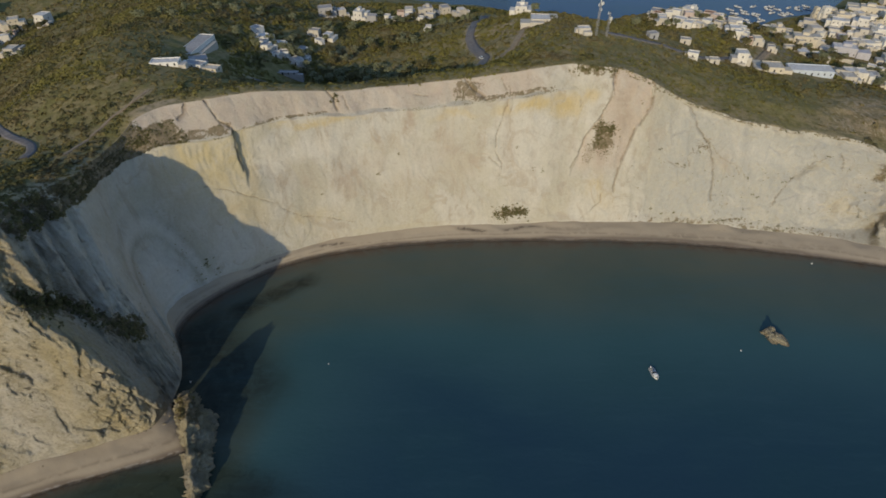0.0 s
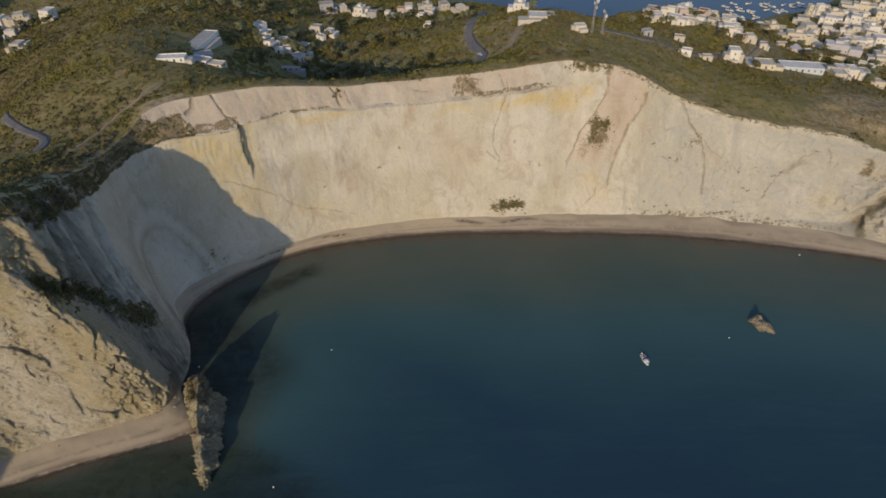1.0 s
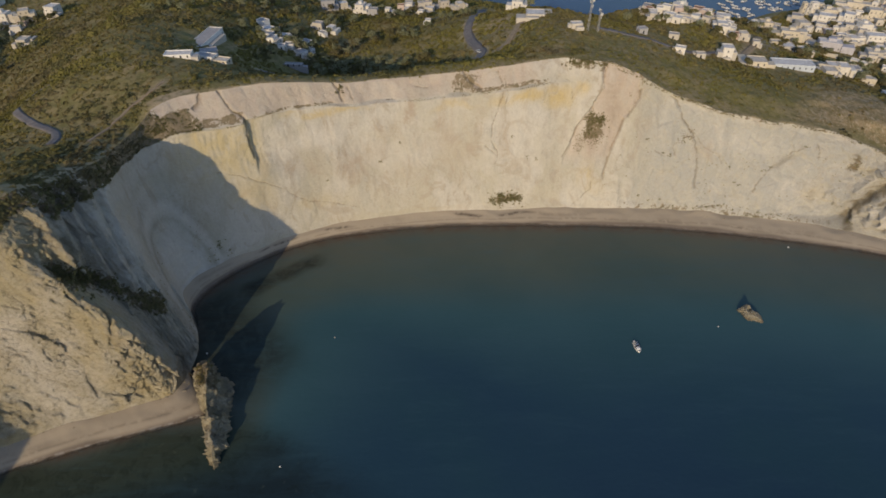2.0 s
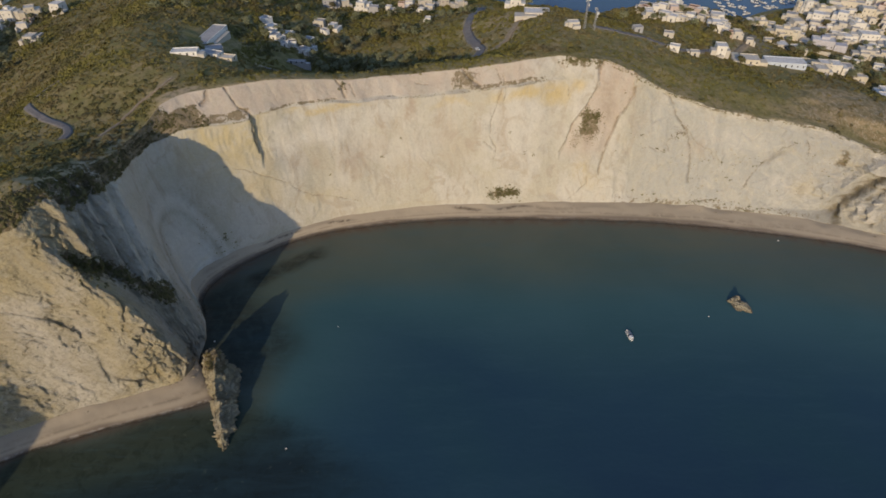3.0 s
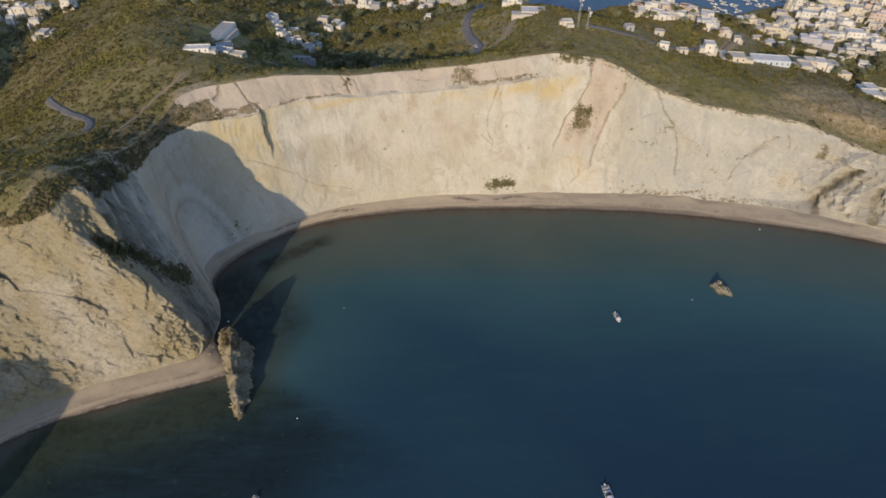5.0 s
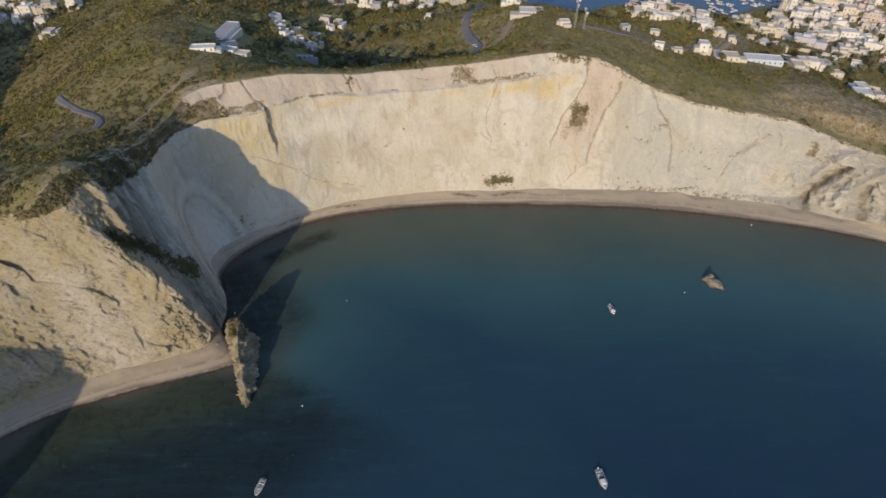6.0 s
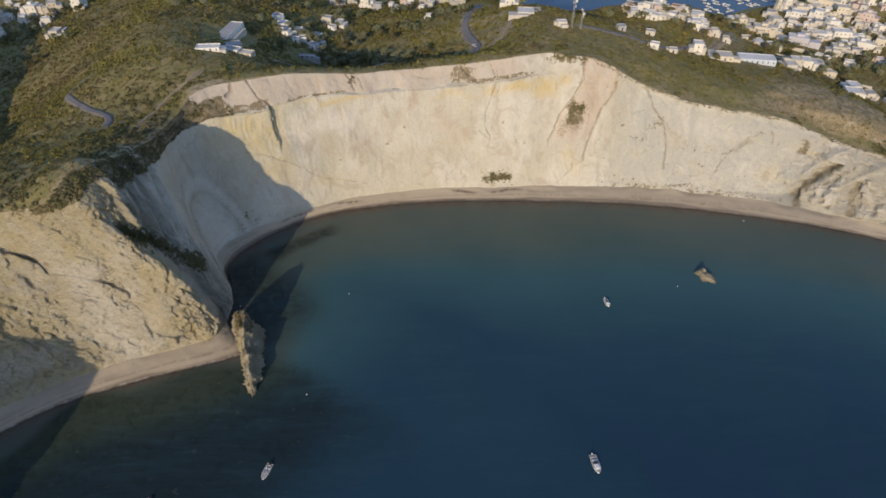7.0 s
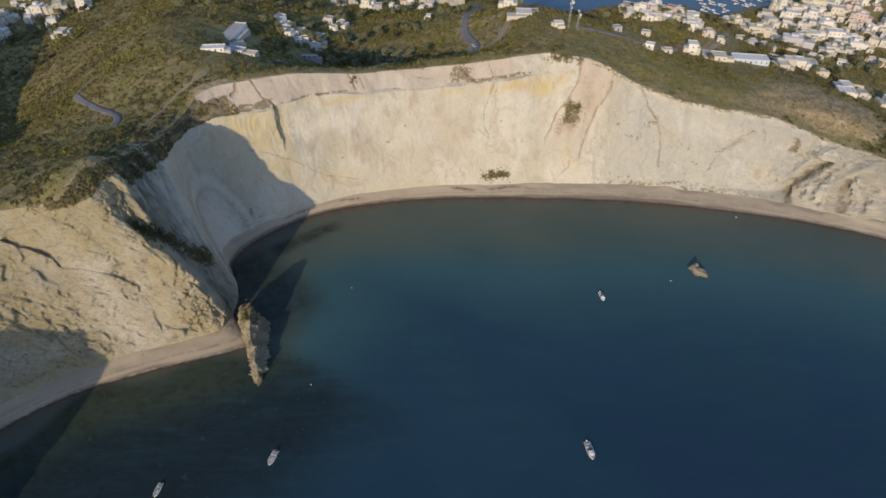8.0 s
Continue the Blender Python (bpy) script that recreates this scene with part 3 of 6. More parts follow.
TOES = [
    ([(45.3, 0.40), (44.8, 0.60), (44.0, 0.78)], 1.9, 1.6),
    ([(44.4, 0.95), (43.4, 0.82), (42.7, 0.72)], 3.0, 2.4),
    ([(43.0, 0.33), (42.7, 0.10)], 1.7, 2.6),
    ([(41.5, 0.38), (41.2, 0.12)], 2.2, 3.2),
    ([(41.9, 0.60), (40.9, 0.36), (40.1, 0.14)], 0.8, 1.2),
    ([(38.9, 0.60), (37.9, 0.30), (37.2, 0.10)], 2.2, 3.0),
    ([(36.0, 0.55), (35.8, 0.15)], 2.6, 2.4),
    ([(46.0, 0.60), (46.4, 0.52), (47.0, 0.50)], 1.4, 0.9)]


def strokes(angle, q, rows):
    """Each line's strength over the face of the eastern end, ragged at the edges."""
    out = []
    m = angle < 58
    for line, width, k in rows:
        a = np.zeros(angle.shape)
        s, h = angle[m], q[m]
        wide = width * (1 + 0.7 * bumps(s * 4, h * 72, 0, 4, 3, 127)).clip(0.35)
        a[m] = k * np.exp(-(crack_distance(s, h, line) / wide) ** 4)
        out.append(a)
    return np.max(out, axis=0)


# the overgrown bench of the headland
CREST_LINE = [(155.8, 0.67), (154.4, 0.605), (151.8, 0.515), (148.6, 0.36), (146.8, 0.30)]


# soil and growth: four bearings and four heights of each patch, strength
RIM_GROWTH = [(130.4, 131.6, 142, 145, 0.812, 0.835, 0.935, 0.955, 1.0), (134.0, 135.0, 145, 147, 0.84, 0.86, 1.0, 1.1, 0.95), (133.5, 135.0, 142, 145, 0.84, 0.86, 0.965, 0.985, 0.9), (137, 139, 142, 145, 0.84, 0.88, 1.0, 1.1, 0.85), (125, 126.5, 131, 133, 0.835, 0.855, 0.88, 0.90, 0.72), (113, 116, 123, 126, 0.83, 0.842, 0.858, 0.87, 0.56), (99, 102, 110, 113, 0.825, 0.835, 0.845, 0.855, 0.22), (84, 87, 94, 97, 0.835, 0.85, 0.87, 0.885, 0.6), (94, 95.5, 97.5, 99, 0.84, 0.87, 0.97, 1.0, 0.6), (38, 42, 74, 78, 0.945, 0.975, 1.0, 1.1, 0.36), (77, 78, 81.5, 83.0, 0.89, 0.95, 1.0, 1.1, 0.6), (140, 143, 151.5, 154, 0.80, 0.88, 1.0, 1.1, 0.72), (152, 154, 160, 162, 0.91, 0.95, 1.0, 1.1, 0.85)]
FACE_GROWTH = [(76.3, 77.2, 79.0, 79.9, 0.40, 0.47, 0.57, 0.63, 0.72), (87.6, 88.4, 92, 93, 0.04, 0.06, 0.085, 0.10, 0.8), (57.5, 58, 60, 61, 0.03, 0.04, 0.06, 0.08, 0.5), (44, 50, 70, 76, -0.1, 0.0, 0.02, 0.05, 0.35), (46.0, 46.5, 47.3, 47.9, 0.58, 0.64, 0.74, 0.80, 0.45), (64.4, 65.0, 66.2, 67.0, 0.54, 0.6, 0.68, 0.74, 0.35)]


def growth_of(angle, q):
    """Where soil and bushes hold on the rock."""
    g = 0.9 * np.exp(-(crack_distance(angle, q, CREST_LINE) / 3.5) ** 2)
    for a0, a1, a2, a3, q0, q1, q2, q3, k in RIM_GROWTH + FACE_GROWTH:
        g = np.maximum(g, k * band(a0, a1, a2, a3, angle) * band(q0, q1, q2, q3, q))
    return np.maximum(g, 0.06 * smoothstep(152, 157, angle))


def sunk_foot(angle):
    """Where the rock of the cove goes straight down into the sea."""
    return smoothstep(0.0, 3.0, table("water", angle) - table("foot", angle))


def cliff(angle, q):
    """A place of the rock face: bearing and a height from 0 at the foot to 1 at the rim."""
    foot, rim, top = table("foot", angle), table("rim", angle), table("rim_z", angle)
    ld, lh = table("lip_d", angle), table("lip_h", angle)
    base = 3.0 - 5.0 * sunk_foot(angle)
    ledge = smoothstep(1.0, 4.0, lh)
    lip_z = top - np.maximum(lh, 0.14 * (top - base))
    hump = 1.0 - 0.4 * band(131, 136, 143, 147, angle)      # talus under a steep bowl
    u = np.clip(q / 0.80, 0, 1)
    w = np.clip((q - 0.80) / 0.05, 0, 1)
    t = np.clip((q - 0.85) / 0.15, 0, 1)
    free = np.where(ledge > 0.0, ledge, 0)
    lip_r_plain = foot + (rim - foot) * (np.maximum(lip_z - base, 1) / (top - base)) ** hump
    lip_r = lip_r_plain * (1 - free) + (rim - ld) * free
    worn = 0.35 + 0.65 * smoothstep(-0.3, 0.5, bumps(angle * 4.0, 0, 0, 13, 3, 25))      # the ledge is broken away in places
    step = np.maximum(ld * 0.30, 0) * free * worn
    low_z = base + (lip_z - base) * u
    low_r = foot + (lip_r - foot) * u ** hump
    z = np.where(q <= 0.80, low_z, lip_z + w * 1.0 * free + (top - lip_z - 1.0 * free) * t)
    plain = np.clip((q - 0.80) / 0.20, 0, 1)
    z_plain = base + (top - base) * np.where(q <= 0.8, u * (lip_z - base) / (top - base), (lip_z - base) / (top - base) + plain * (top - lip_z) / (top - base))
    z = z * free + np.where(q <= 0.8, low_z, z_plain) * (1 - free)
    up_r = lip_r + step * w + (rim - lip_r - step) * t
    up_plain = foot + (rim - foot) * (np.maximum(z - base, 0) / (top - base)) ** hump
    r = np.where(q <= 0.80, low_r, up_r * free + up_plain * (1 - free))
    # the headland's ridge: steep rock, a bench, then the last rise
    bench_r, bench_z, steep = table("bench_r", angle), table("bench_z", angle), table("bench_p", angle)
    below = foot + (bench_r - foot) * np.clip((z - base) / (bench_z - base), 0, 1) ** steep
    above = bench_r + (rim - bench_r) * np.clip((z - bench_z) / np.maximum(top - bench_z, 1), 0, 1) ** 3.0
    on = band(149.0, 151.5, 157.6, 159.6, angle)
    r = r * (1 - on) + np.where(z < bench_z, below, above) * on
    return r, z


def cliff_places(angle, q):
    r, z = cliff(angle, q)
    x, y = at_bearing(angle, r)
    near = smoothstep(143, 152, angle)
    right = 1 - smoothstep(64, 80, angle)
    calm = 1 - 0.45 * band(80, 86, 118, 126, angle) * (1 - near)
    hold = smoothstep(0, 0.06, q)
    soft = 1 - 0.4 * smoothstep(0.93, 1.0, q)
    d = bumps(x, y, z * 0.6, 30, 3, 11) * (2.0 + 1.5 * near + 1.2 * right)
    d += bumps(x, y, z * 0.5, 9, 3, 12) * (0.45 + 0.45 * near + 0.6 * right) * calm
    d += ridged(x, y, z * 0.35, 6.5, 3, 13) * (0.15 + 0.25 * near + 0.3 * right)
    d += bumps(x, y, z, 2.4, 3, 14) * (0.10 + 0.22 * near + 0.1 * right)
    flute = band(122, 126, 134, 138, angle) * band(0.45, 0.6, 0.78, 0.8, q)
    d += ridged(x, y, z * 0.08, 2.6, 2, 15) * 0.32 * flute
    ribs = band(143.5, 146, 153, 155.5, angle) * band(0.15, 0.35, 0.9, 1.0, q)
    d += ridged(angle * 4 + q * 26, 0, q * 12, 8.0, 2, 16) * -1.2 * ribs
    d -= 2.3 * np.cos((angle - 151.2 - (0.85 - q) * 5.5 + bumps(q * 9, angle * 0.4, 0, 3, 2, 29) * 0.5) * (2 * math.pi / 2.35)) * band(144.5, 146.0, 153.0, 155.0, angle) * band(0.38, 0.52, 0.9, 1.0, q)
    d -= 6.5 * np.exp(-((angle - 154.0 + (q - 0.68) * 7) / 0.65) ** 2 - ((q - 0.68) / 0.075) ** 2)      # a knob that stands out into the sun
    strata = smoothstep(152, 156, angle)
    d += ridged(angle * 4 - q * 45, 0, q * 20, 10.0, 3, 17) * -0.9 * strata
    buttress = 1 - smoothstep(45, 50, angle)
    d += bumps(angle * 4.5 + q * 30, q * 60 - angle * 2, 0, 15.0, 3, 111) * 2.6 * buttress
    d = d - strokes(angle + 0 * q, q + 0 * angle, TOES) + 1.6 * strokes(angle + 0 * q, q + 0 * angle, HOLLOWS)
    d += ridged(angle * 4, 0, q * 3, 9.0, 3, 26) * 0.55 * smoothstep(0.86, 1.0, q) * (1 - near)     # a worn rim
    d += ridged(angle * 4.6 + q * 22, 0, q * 8, 15.0, 2, 18) * -3.0 * buttress * band(0.0, 0.25, 0.85, 1.0, q)
    # angular crags: on the headland and the broken eastern end, less on the smooth walls
    rugged = np.clip(near + smoothstep(141.5, 144.5, angle) * 0.8 + (1 - smoothstep(44, 52, angle)) * 1.0, 0, 1.2)
    across, down = angle * 3.5 - q * 55, angle * 3.5 + q * 70        # the beds run aslant down the face
    slant = smoothstep(145, 151, angle)
    across = across * slant + angle * 3.9 * (1 - slant)
    down = down * slant + q * 75 * (1 - slant)
    face = smoothstep(152, 156, angle)
    broken = 0.32 + 0.85 * smoothstep(-0.15, 0.45, bumps(across, down, 0, 22, 3, 133))      # crumbled beds beside smoother ones
    d += crags(across + 40, down * 0.5, r * 0.1, 21.0, 131) * 2.3 * face
    d += ridged(across, down * 0.7, r * 0.3, 5.0, 4, 132) * 0.95 * face
    d += crags(across, down * 0.42, r * 0.2, 9.0, 81) * (0.15 + 0.8 * rugged + (0.5 - 0.35 * buttress) * right - 0.2 * face)
    d += crags(across, down * 0.6, r * 0.3, 3.6, 91) * (0.07 + 0.45 * rugged + 0.3 * right + 0.25 * face) * (1 - face + face * broken)
    d += crags(across, down * 0.8, r * 0.5, 1.5, 101) * (0.03 + 0.3 * rugged + 0.06 * right + 0.35 * face) * (1 - face + face * broken)
    fan = np.exp(-((angle - 160.2 + q * 2) / 1.5) ** 2) * band(0.0, 0.03, 0.22, 0.42, q) + (1 - smoothstep(0.55, 0.85, np.hypot((angle - 139.8) / 4.2, q / 0.42)))
    d = d * (1 - 0.75 * np.clip(fan, 0, 1)) - 2.2 * fan
    d *= hold * soft
    # the slab between two long joints lies deeper, the wall beyond the next joint stands back
    slab = smoothstep(-0.12, 0.12, angle - joint(q, 2)) * (1 - smoothstep(-0.12, 0.12, angle - joint(q, 3))) * smoothstep(0.25, 0.35, q)
    d += 1.7 * slab + 1.2 * (1 - smoothstep(-0.12, 0.12, angle - joint(q, 4))) * band(0.2, 0.3, 0.9, 1.0, q) * smoothstep(58, 61, angle)
    # the wall west of the great cleft stands before the face beyond it
    past = (joint(q, 0) - angle) * 4.0
    d += 3.4 * smoothstep(-0.5, 0.6, past) * np.exp(-(np.maximum(past, 0) / 16.0) ** 2) * band(0.46, 0.60, 0.80, 0.86, q)
    # the overhanging cleft of the eastern end: a buttress stands before a deep recess
    far = -cleft_side(angle, q)
    d += 7.0 * smoothstep(-1.0, 3.2, far) * np.exp(-(np.maximum(far, 0) / 10.0) ** 1.5) * band(0.0, 0.06, 0.62, 0.72, q) * band(34, 38, 47, 50, angle)
    crack = np.zeros(np.broadcast(angle, q).shape)
    for line, width, deep in CRACKS:
        lo, hi = min(p[0] for p in line) - 3, max(p[0] for p in line) + 3
        m = (angle > lo) & (angle < hi) & np.ones(crack.shape, bool)
        if m.any():
            near_it = np.exp(-(crack_distance((angle + 0 * q)[m], (q + 0 * angle)[m], line) / (0.5 * width * (1 + 0.6 * bumps((angle + 0 * q)[m] * 4, (q + 0 * angle)[m] * 72, 3, 4, 2, 78)).clip(0.4))) ** 2)
            gaps = smoothstep(-0.25, 0.35, bumps((angle + 0 * q)[m] * 4, (q + 0 * angle)[m] * 72, 0, 5, 3, 75) + (0.9 if width > 0.7 else 0.5))
            near_it = near_it * gaps
            crack[m] = np.maximum(crack[m], near_it * (0.2 if line[0][0] > 150 else 0.45 if width > 1.1 else 0.8))
            d[m] += deep * near_it
    x, y = at_bearing(angle, r + d)
    z = z + bumps(x, y, 0, 6, 2, 19) * 0.6 * smoothstep(0.6, 1, q) * (1 - smoothstep(0.97, 1.0, q)) + bumps(x, y, 0, 12, 2, 20) * 0.9 * (1 - hold)
    return x, y, z, crack, d


def fan_of(angle, q):
    return np.clip(np.exp(-((angle - 160.2 + q * 2) / 1.5) ** 2) * band(0.0, 0.03, 0.22, 0.42, q), 0, 1)


# stains of the face with soft, ragged edges: bearing, height up the face, half width in degrees, half height, strength
PALE_STAINS = [(119.0, 0.60, 5.5, 0.07, 1.0), (122.5, 0.66, 2.5, 0.05, 0.5), (103.5, 0.47, 4.0, 0.10, 0.35), (86.5, 0.50, 4.5, 0.22, 0.55), (80.3, 0.62, 1.2, 0.16, 0.7), (81.6, 0.42, 0.9, 0.16, 0.6),
               (58.5, 0.70, 4.0, 0.14, 0.45), (51.0, 0.25, 3.0, 0.16, 0.45), (43.2, 0.80, 1.6, 0.10, 0.8), (44.6, 0.62, 1.2, 0.08, 0.6), (40.8, 0.18, 1.1, 0.11, 0.7), (42.6, 0.10, 0.8, 0.08, 0.6), (169.5, 0.20, 2.2, 0.11, 0.6), (150.5, 0.70, 3.0, 0.20, 0.9), (146.5, 0.55, 2.5, 0.2, 0.6)]
TAN_STAINS = [(105.0, 0.70, 1.1, 0.10, 1.0), (101.0, 0.74, 0.6, 0.05, 0.4), (109.0, 0.55, 1.2, 0.12, 0.55), (113.0, 0.42, 3.0, 0.10, 0.65), (100.0, 0.55, 2.4, 0.12, 0.5), (98.0, 0.40, 2.2, 0.10, 0.45), (105.5, 0.32, 3.0, 0.08, 0.4),
              (120.0, 0.44, 3.0, 0.06, 0.4), (75.6, 0.72, 1.6, 0.22, 0.65), (77.6, 0.45, 1.3, 0.14, 0.6), (91.3, 0.52, 0.8, 0.20, 0.3), (62.5, 0.55, 1.8, 0.10, 0.35)]
OCHRE_STAINS = [(83.6, 0.735, 2.2, 0.075, 0.95), (87.5, 0.765, 2.5, 0.045, 0.95), (91.0, 0.755, 3.0, 0.04, 0.55), (80.6, 0.79, 1.4, 0.05, 0.7), (117.5, 0.765, 5.0, 0.025, 0.75), (113.0, 0.78, 3.0, 0.022, 0.7), (98.5, 0.75, 3.2, 0.03, 0.5),
                (128.0, 0.34, 3.5, 0.12, 0.35), (120.0, 0.20, 5.0, 0.05, 0.3), (78.2, 0.22, 1.4, 0.08, 0.5), (76.8, 0.13, 1.6, 0.07, 0.4), (49.4, 0.28, 1.4, 0.14, 0.3), (46.4, 0.70, 1.2, 0.05, 0.4)]


def stains(angle, q, rows):
    s, h = angle + bumps(angle * 4, q * 72, 0, 14, 4, 121) * 1.1, q + bumps(angle * 4, q * 72, 5, 14, 4, 122) * 0.045
    out = np.zeros(angle.shape)
    for a0, q0, wide, tall, k in rows:
        out = np.maximum(out, k * (1 - smoothstep(0.2, 1.5, np.hypot((s - a0) / wide, (h - q0) / tall))))
    return out


def build_cliff():
    angle, q = np.meshgrid(BEARINGS, FACE_ROWS)
    x, y, z, crack, d = cliff_places(angle, q)
    ochre = stains(angle, q, OCHRE_STAINS)
    pink = smoothstep(-0.3, 0.3, angle - joint(q, 2)) * (1 - smoothstep(-0.3, 0.3, angle - joint(q, 3))) * band(0.25, 0.4, 0.98, 1.1, q) + 0.9 * band(85, 89, 134, 140, angle) * smoothstep(0.84, 0.87, q)
    yellow = band(123, 126, 131, 137, angle) * band(0.3, 0.7, 0.81, 0.84, q) + 1.0 * smoothstep(151, 155, angle)
    gully = np.exp(-(crack_distance(angle, q, [(160.7, 0.58), (161.3, 0.42), (161.5, 0.28), (161.7, 0.14), (162.1, 0.02)]) / (3.0 + 5.0 * (1 - q))) ** 2) * smoothstep(152, 156, angle)
    gully = np.maximum(gully, 0.8 * np.exp(-(crack_distance(angle, q, [(159.0, 0.42), (160.2, 0.26), (160.6, 0.1)]) / 3.0) ** 2))
    grey = 1.0 * (1 - smoothstep(68, 74, angle)) * band(-0.05, 0.1, 0.85, 1.0, q) + 0.15 * band(136, 141, 148, 152, angle)
    stain = strokes(angle, q, HOLLOWS)
    arch = np.hypot((angle - 139.6 + bumps(angle * 4, q * 72, 0, 12, 3, 123) * 0.3) / 5.0, (q + bumps(angle * 4, q * 72, 0, 12, 3, 124) * 0.012) / 0.50)       # rings of an old slip on the shaded wall
    low = 1 - smoothstep(0.6, 0.75, q)
    stain = np.maximum(stain, (0.30 * np.exp(-((arch - 0.80) / 0.045) ** 2) + 0.14 * np.exp(-((arch - 1.10) / 0.06) ** 2)) * low)
    rings = (0.9 * (1 - smoothstep(0.50, 0.70, arch)) + 0.75 * np.exp(-((arch - 0.95) / 0.07) ** 2)) * low
    stain = np.clip(stain * (1 + 0.5 * bumps(x, y, z, 2.5, 3, 79)), 0, 1)
    fan = np.maximum(fan_of(angle, q), 0.5 * smoothstep(0.05, 0.55, bumps(x, y, z * 0.8, 13, 4, 95)) * smoothstep(152, 156, angle))
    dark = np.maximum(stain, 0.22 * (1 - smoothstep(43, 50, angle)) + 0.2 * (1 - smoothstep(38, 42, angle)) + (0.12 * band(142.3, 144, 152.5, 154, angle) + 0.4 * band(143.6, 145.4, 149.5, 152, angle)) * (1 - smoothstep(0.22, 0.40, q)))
    rugged = np.clip(smoothstep(143, 152, angle) + 0.4 * (1 - smoothstep(40, 62, angle)), 0, 1)
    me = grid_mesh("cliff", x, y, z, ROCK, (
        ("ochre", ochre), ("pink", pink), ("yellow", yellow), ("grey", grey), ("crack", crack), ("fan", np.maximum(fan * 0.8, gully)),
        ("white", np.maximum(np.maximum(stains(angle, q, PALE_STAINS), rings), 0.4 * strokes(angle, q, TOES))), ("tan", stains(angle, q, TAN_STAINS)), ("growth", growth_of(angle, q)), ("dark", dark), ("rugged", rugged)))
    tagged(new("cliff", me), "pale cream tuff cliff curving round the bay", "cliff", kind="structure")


def build_beach():
    g = np.concatenate([np.linspace(-1.6, 0, 16), np.linspace(0.05, 1, 24), [1.12]])
    angle, g = np.meshgrid(BEARINGS, g)
    water, foot = table("water", angle), table("foot", angle)
    r = np.where(g < 0, water + g * 30, water + (foot - water) * g)
    r = np.where(g > 1, foot + 3.0, r)
    x, y = at_bearing(angle, r)
    z = np.where(g < 0, g * 3.6 - 0.0, 3.0 * np.clip(g, 0, 1) ** 0.8) - 5.0 * sunk_foot(angle)
    z = z + bumps(x, y, 0, 12, 2, 20) * 0.9 * smoothstep(0.55, 1, g) + bumps(x, y, 0, 5, 3, 21) * 0.18
    wet = 1 - smoothstep(0.02, 0.22, g + bumps(x, y, 0, 16, 2, 22) * 0.08)
    line = g + bumps(x, y, 0, 26, 4, 23) * 0.24 - np.interp(angle, [60, 90, 100, 130, 142], [0.5, 0.62, 0.66, 0.60, 0.5])
    wrack = np.exp(-(line / 0.11) ** 2) * smoothstep(-0.35, 0.45, bumps(x, y, 0, 15, 3, 30)) * (0.25 + 0.75 * band(80, 92, 126, 136, angle)) + 0.35 * np.exp(-((g - 0.30 - bumps(x, y, 0, 30, 3, 24) * 0.12) / 0.05) ** 2)
    me = grid_mesh("beach", x, y, z, SAND, (("wet", wet), ("wrack", wrack), ("foam", np.exp(-((g - 0.015) / 0.03) ** 2) * (0.12 + 0.3 * band(152, 156, 174, 178, angle)))))
    tagged(new("beach", me), "narrow grey-beige sandy beach under the cliff", "beach", kind="structure")


def field_of(x, y):
    """The dry brown field among the houses and the grassy terraces by the lane."""
    u, v = (x - 242) * 0.8 + (y - 428) * -0.45, (x - 242) * 0.45 + (y - 428) * 0.85
    terraces = 0.6 * (1 - smoothstep(0.7, 1.1, np.hypot((x - 42) / 13, (y - 392) / 30)))
    return np.maximum(1 - smoothstep(0.75, 1.1, np.hypot(u / 19, v / 36)), terraces)


def build_ground():
    k = np.linspace(0, 1, 205)
    angle, k = np.meshgrid(BEARINGS, k)
    rim = table("rim", angle)
    behind = 190 * k + 610 * k ** 3.0
    x0, y0, z0, _, d = cliff_places(BEARINGS, np.ones(len(BEARINGS)))
    shift = (d[None, :]) * (1 - smoothstep(0, 20, behind))
    x, y = at_bearing(angle, rim + behind + shift)
    z = land(x, y)
    z[0] = z0
    side = smoothstep(5, 14, angle) * (1 - smoothstep(193, 204, angle))
    z = z * side - 12 * (1 - side) * smoothstep(0, 20, behind)
    bare = np.exp(-behind / 2.5) * 0.9 * (1 - 0.8 * band(77, 79, 86, 88, angle))
    dry = band(32, 37, 51, 57, angle) * (1 - smoothstep(50, 78, behind + bumps(x, y, 0, 25, 3, 28) * 14)) * smoothstep(4, 12, behind + bumps(x, y, 0, 14, 2, 27) * 6)
    dry = np.maximum(dry, field_of(x, y))
    bare = np.maximum(bare, 0.8 * (1 - smoothstep(0.5, 4.5, lane_distance(x, y))))
    bare = np.maximum(bare * (1 - 0.8 * band(134.2, 135.4, 144, 147, angle)), 0.95 * on_shelf(angle, behind))
    bare = np.maximum(bare, 0.8 * band(139, 142, 152, 158, angle) * (1 - smoothstep(6, 14, behind)))
    me = grid_mesh("ground", x, y, z, SOIL, (("bare", np.clip(bare, 0, 1)), ("dry", dry)))
    tagged(new("ground", me), "hillside soil with dry grass and low scrub", "ground", kind="structure")


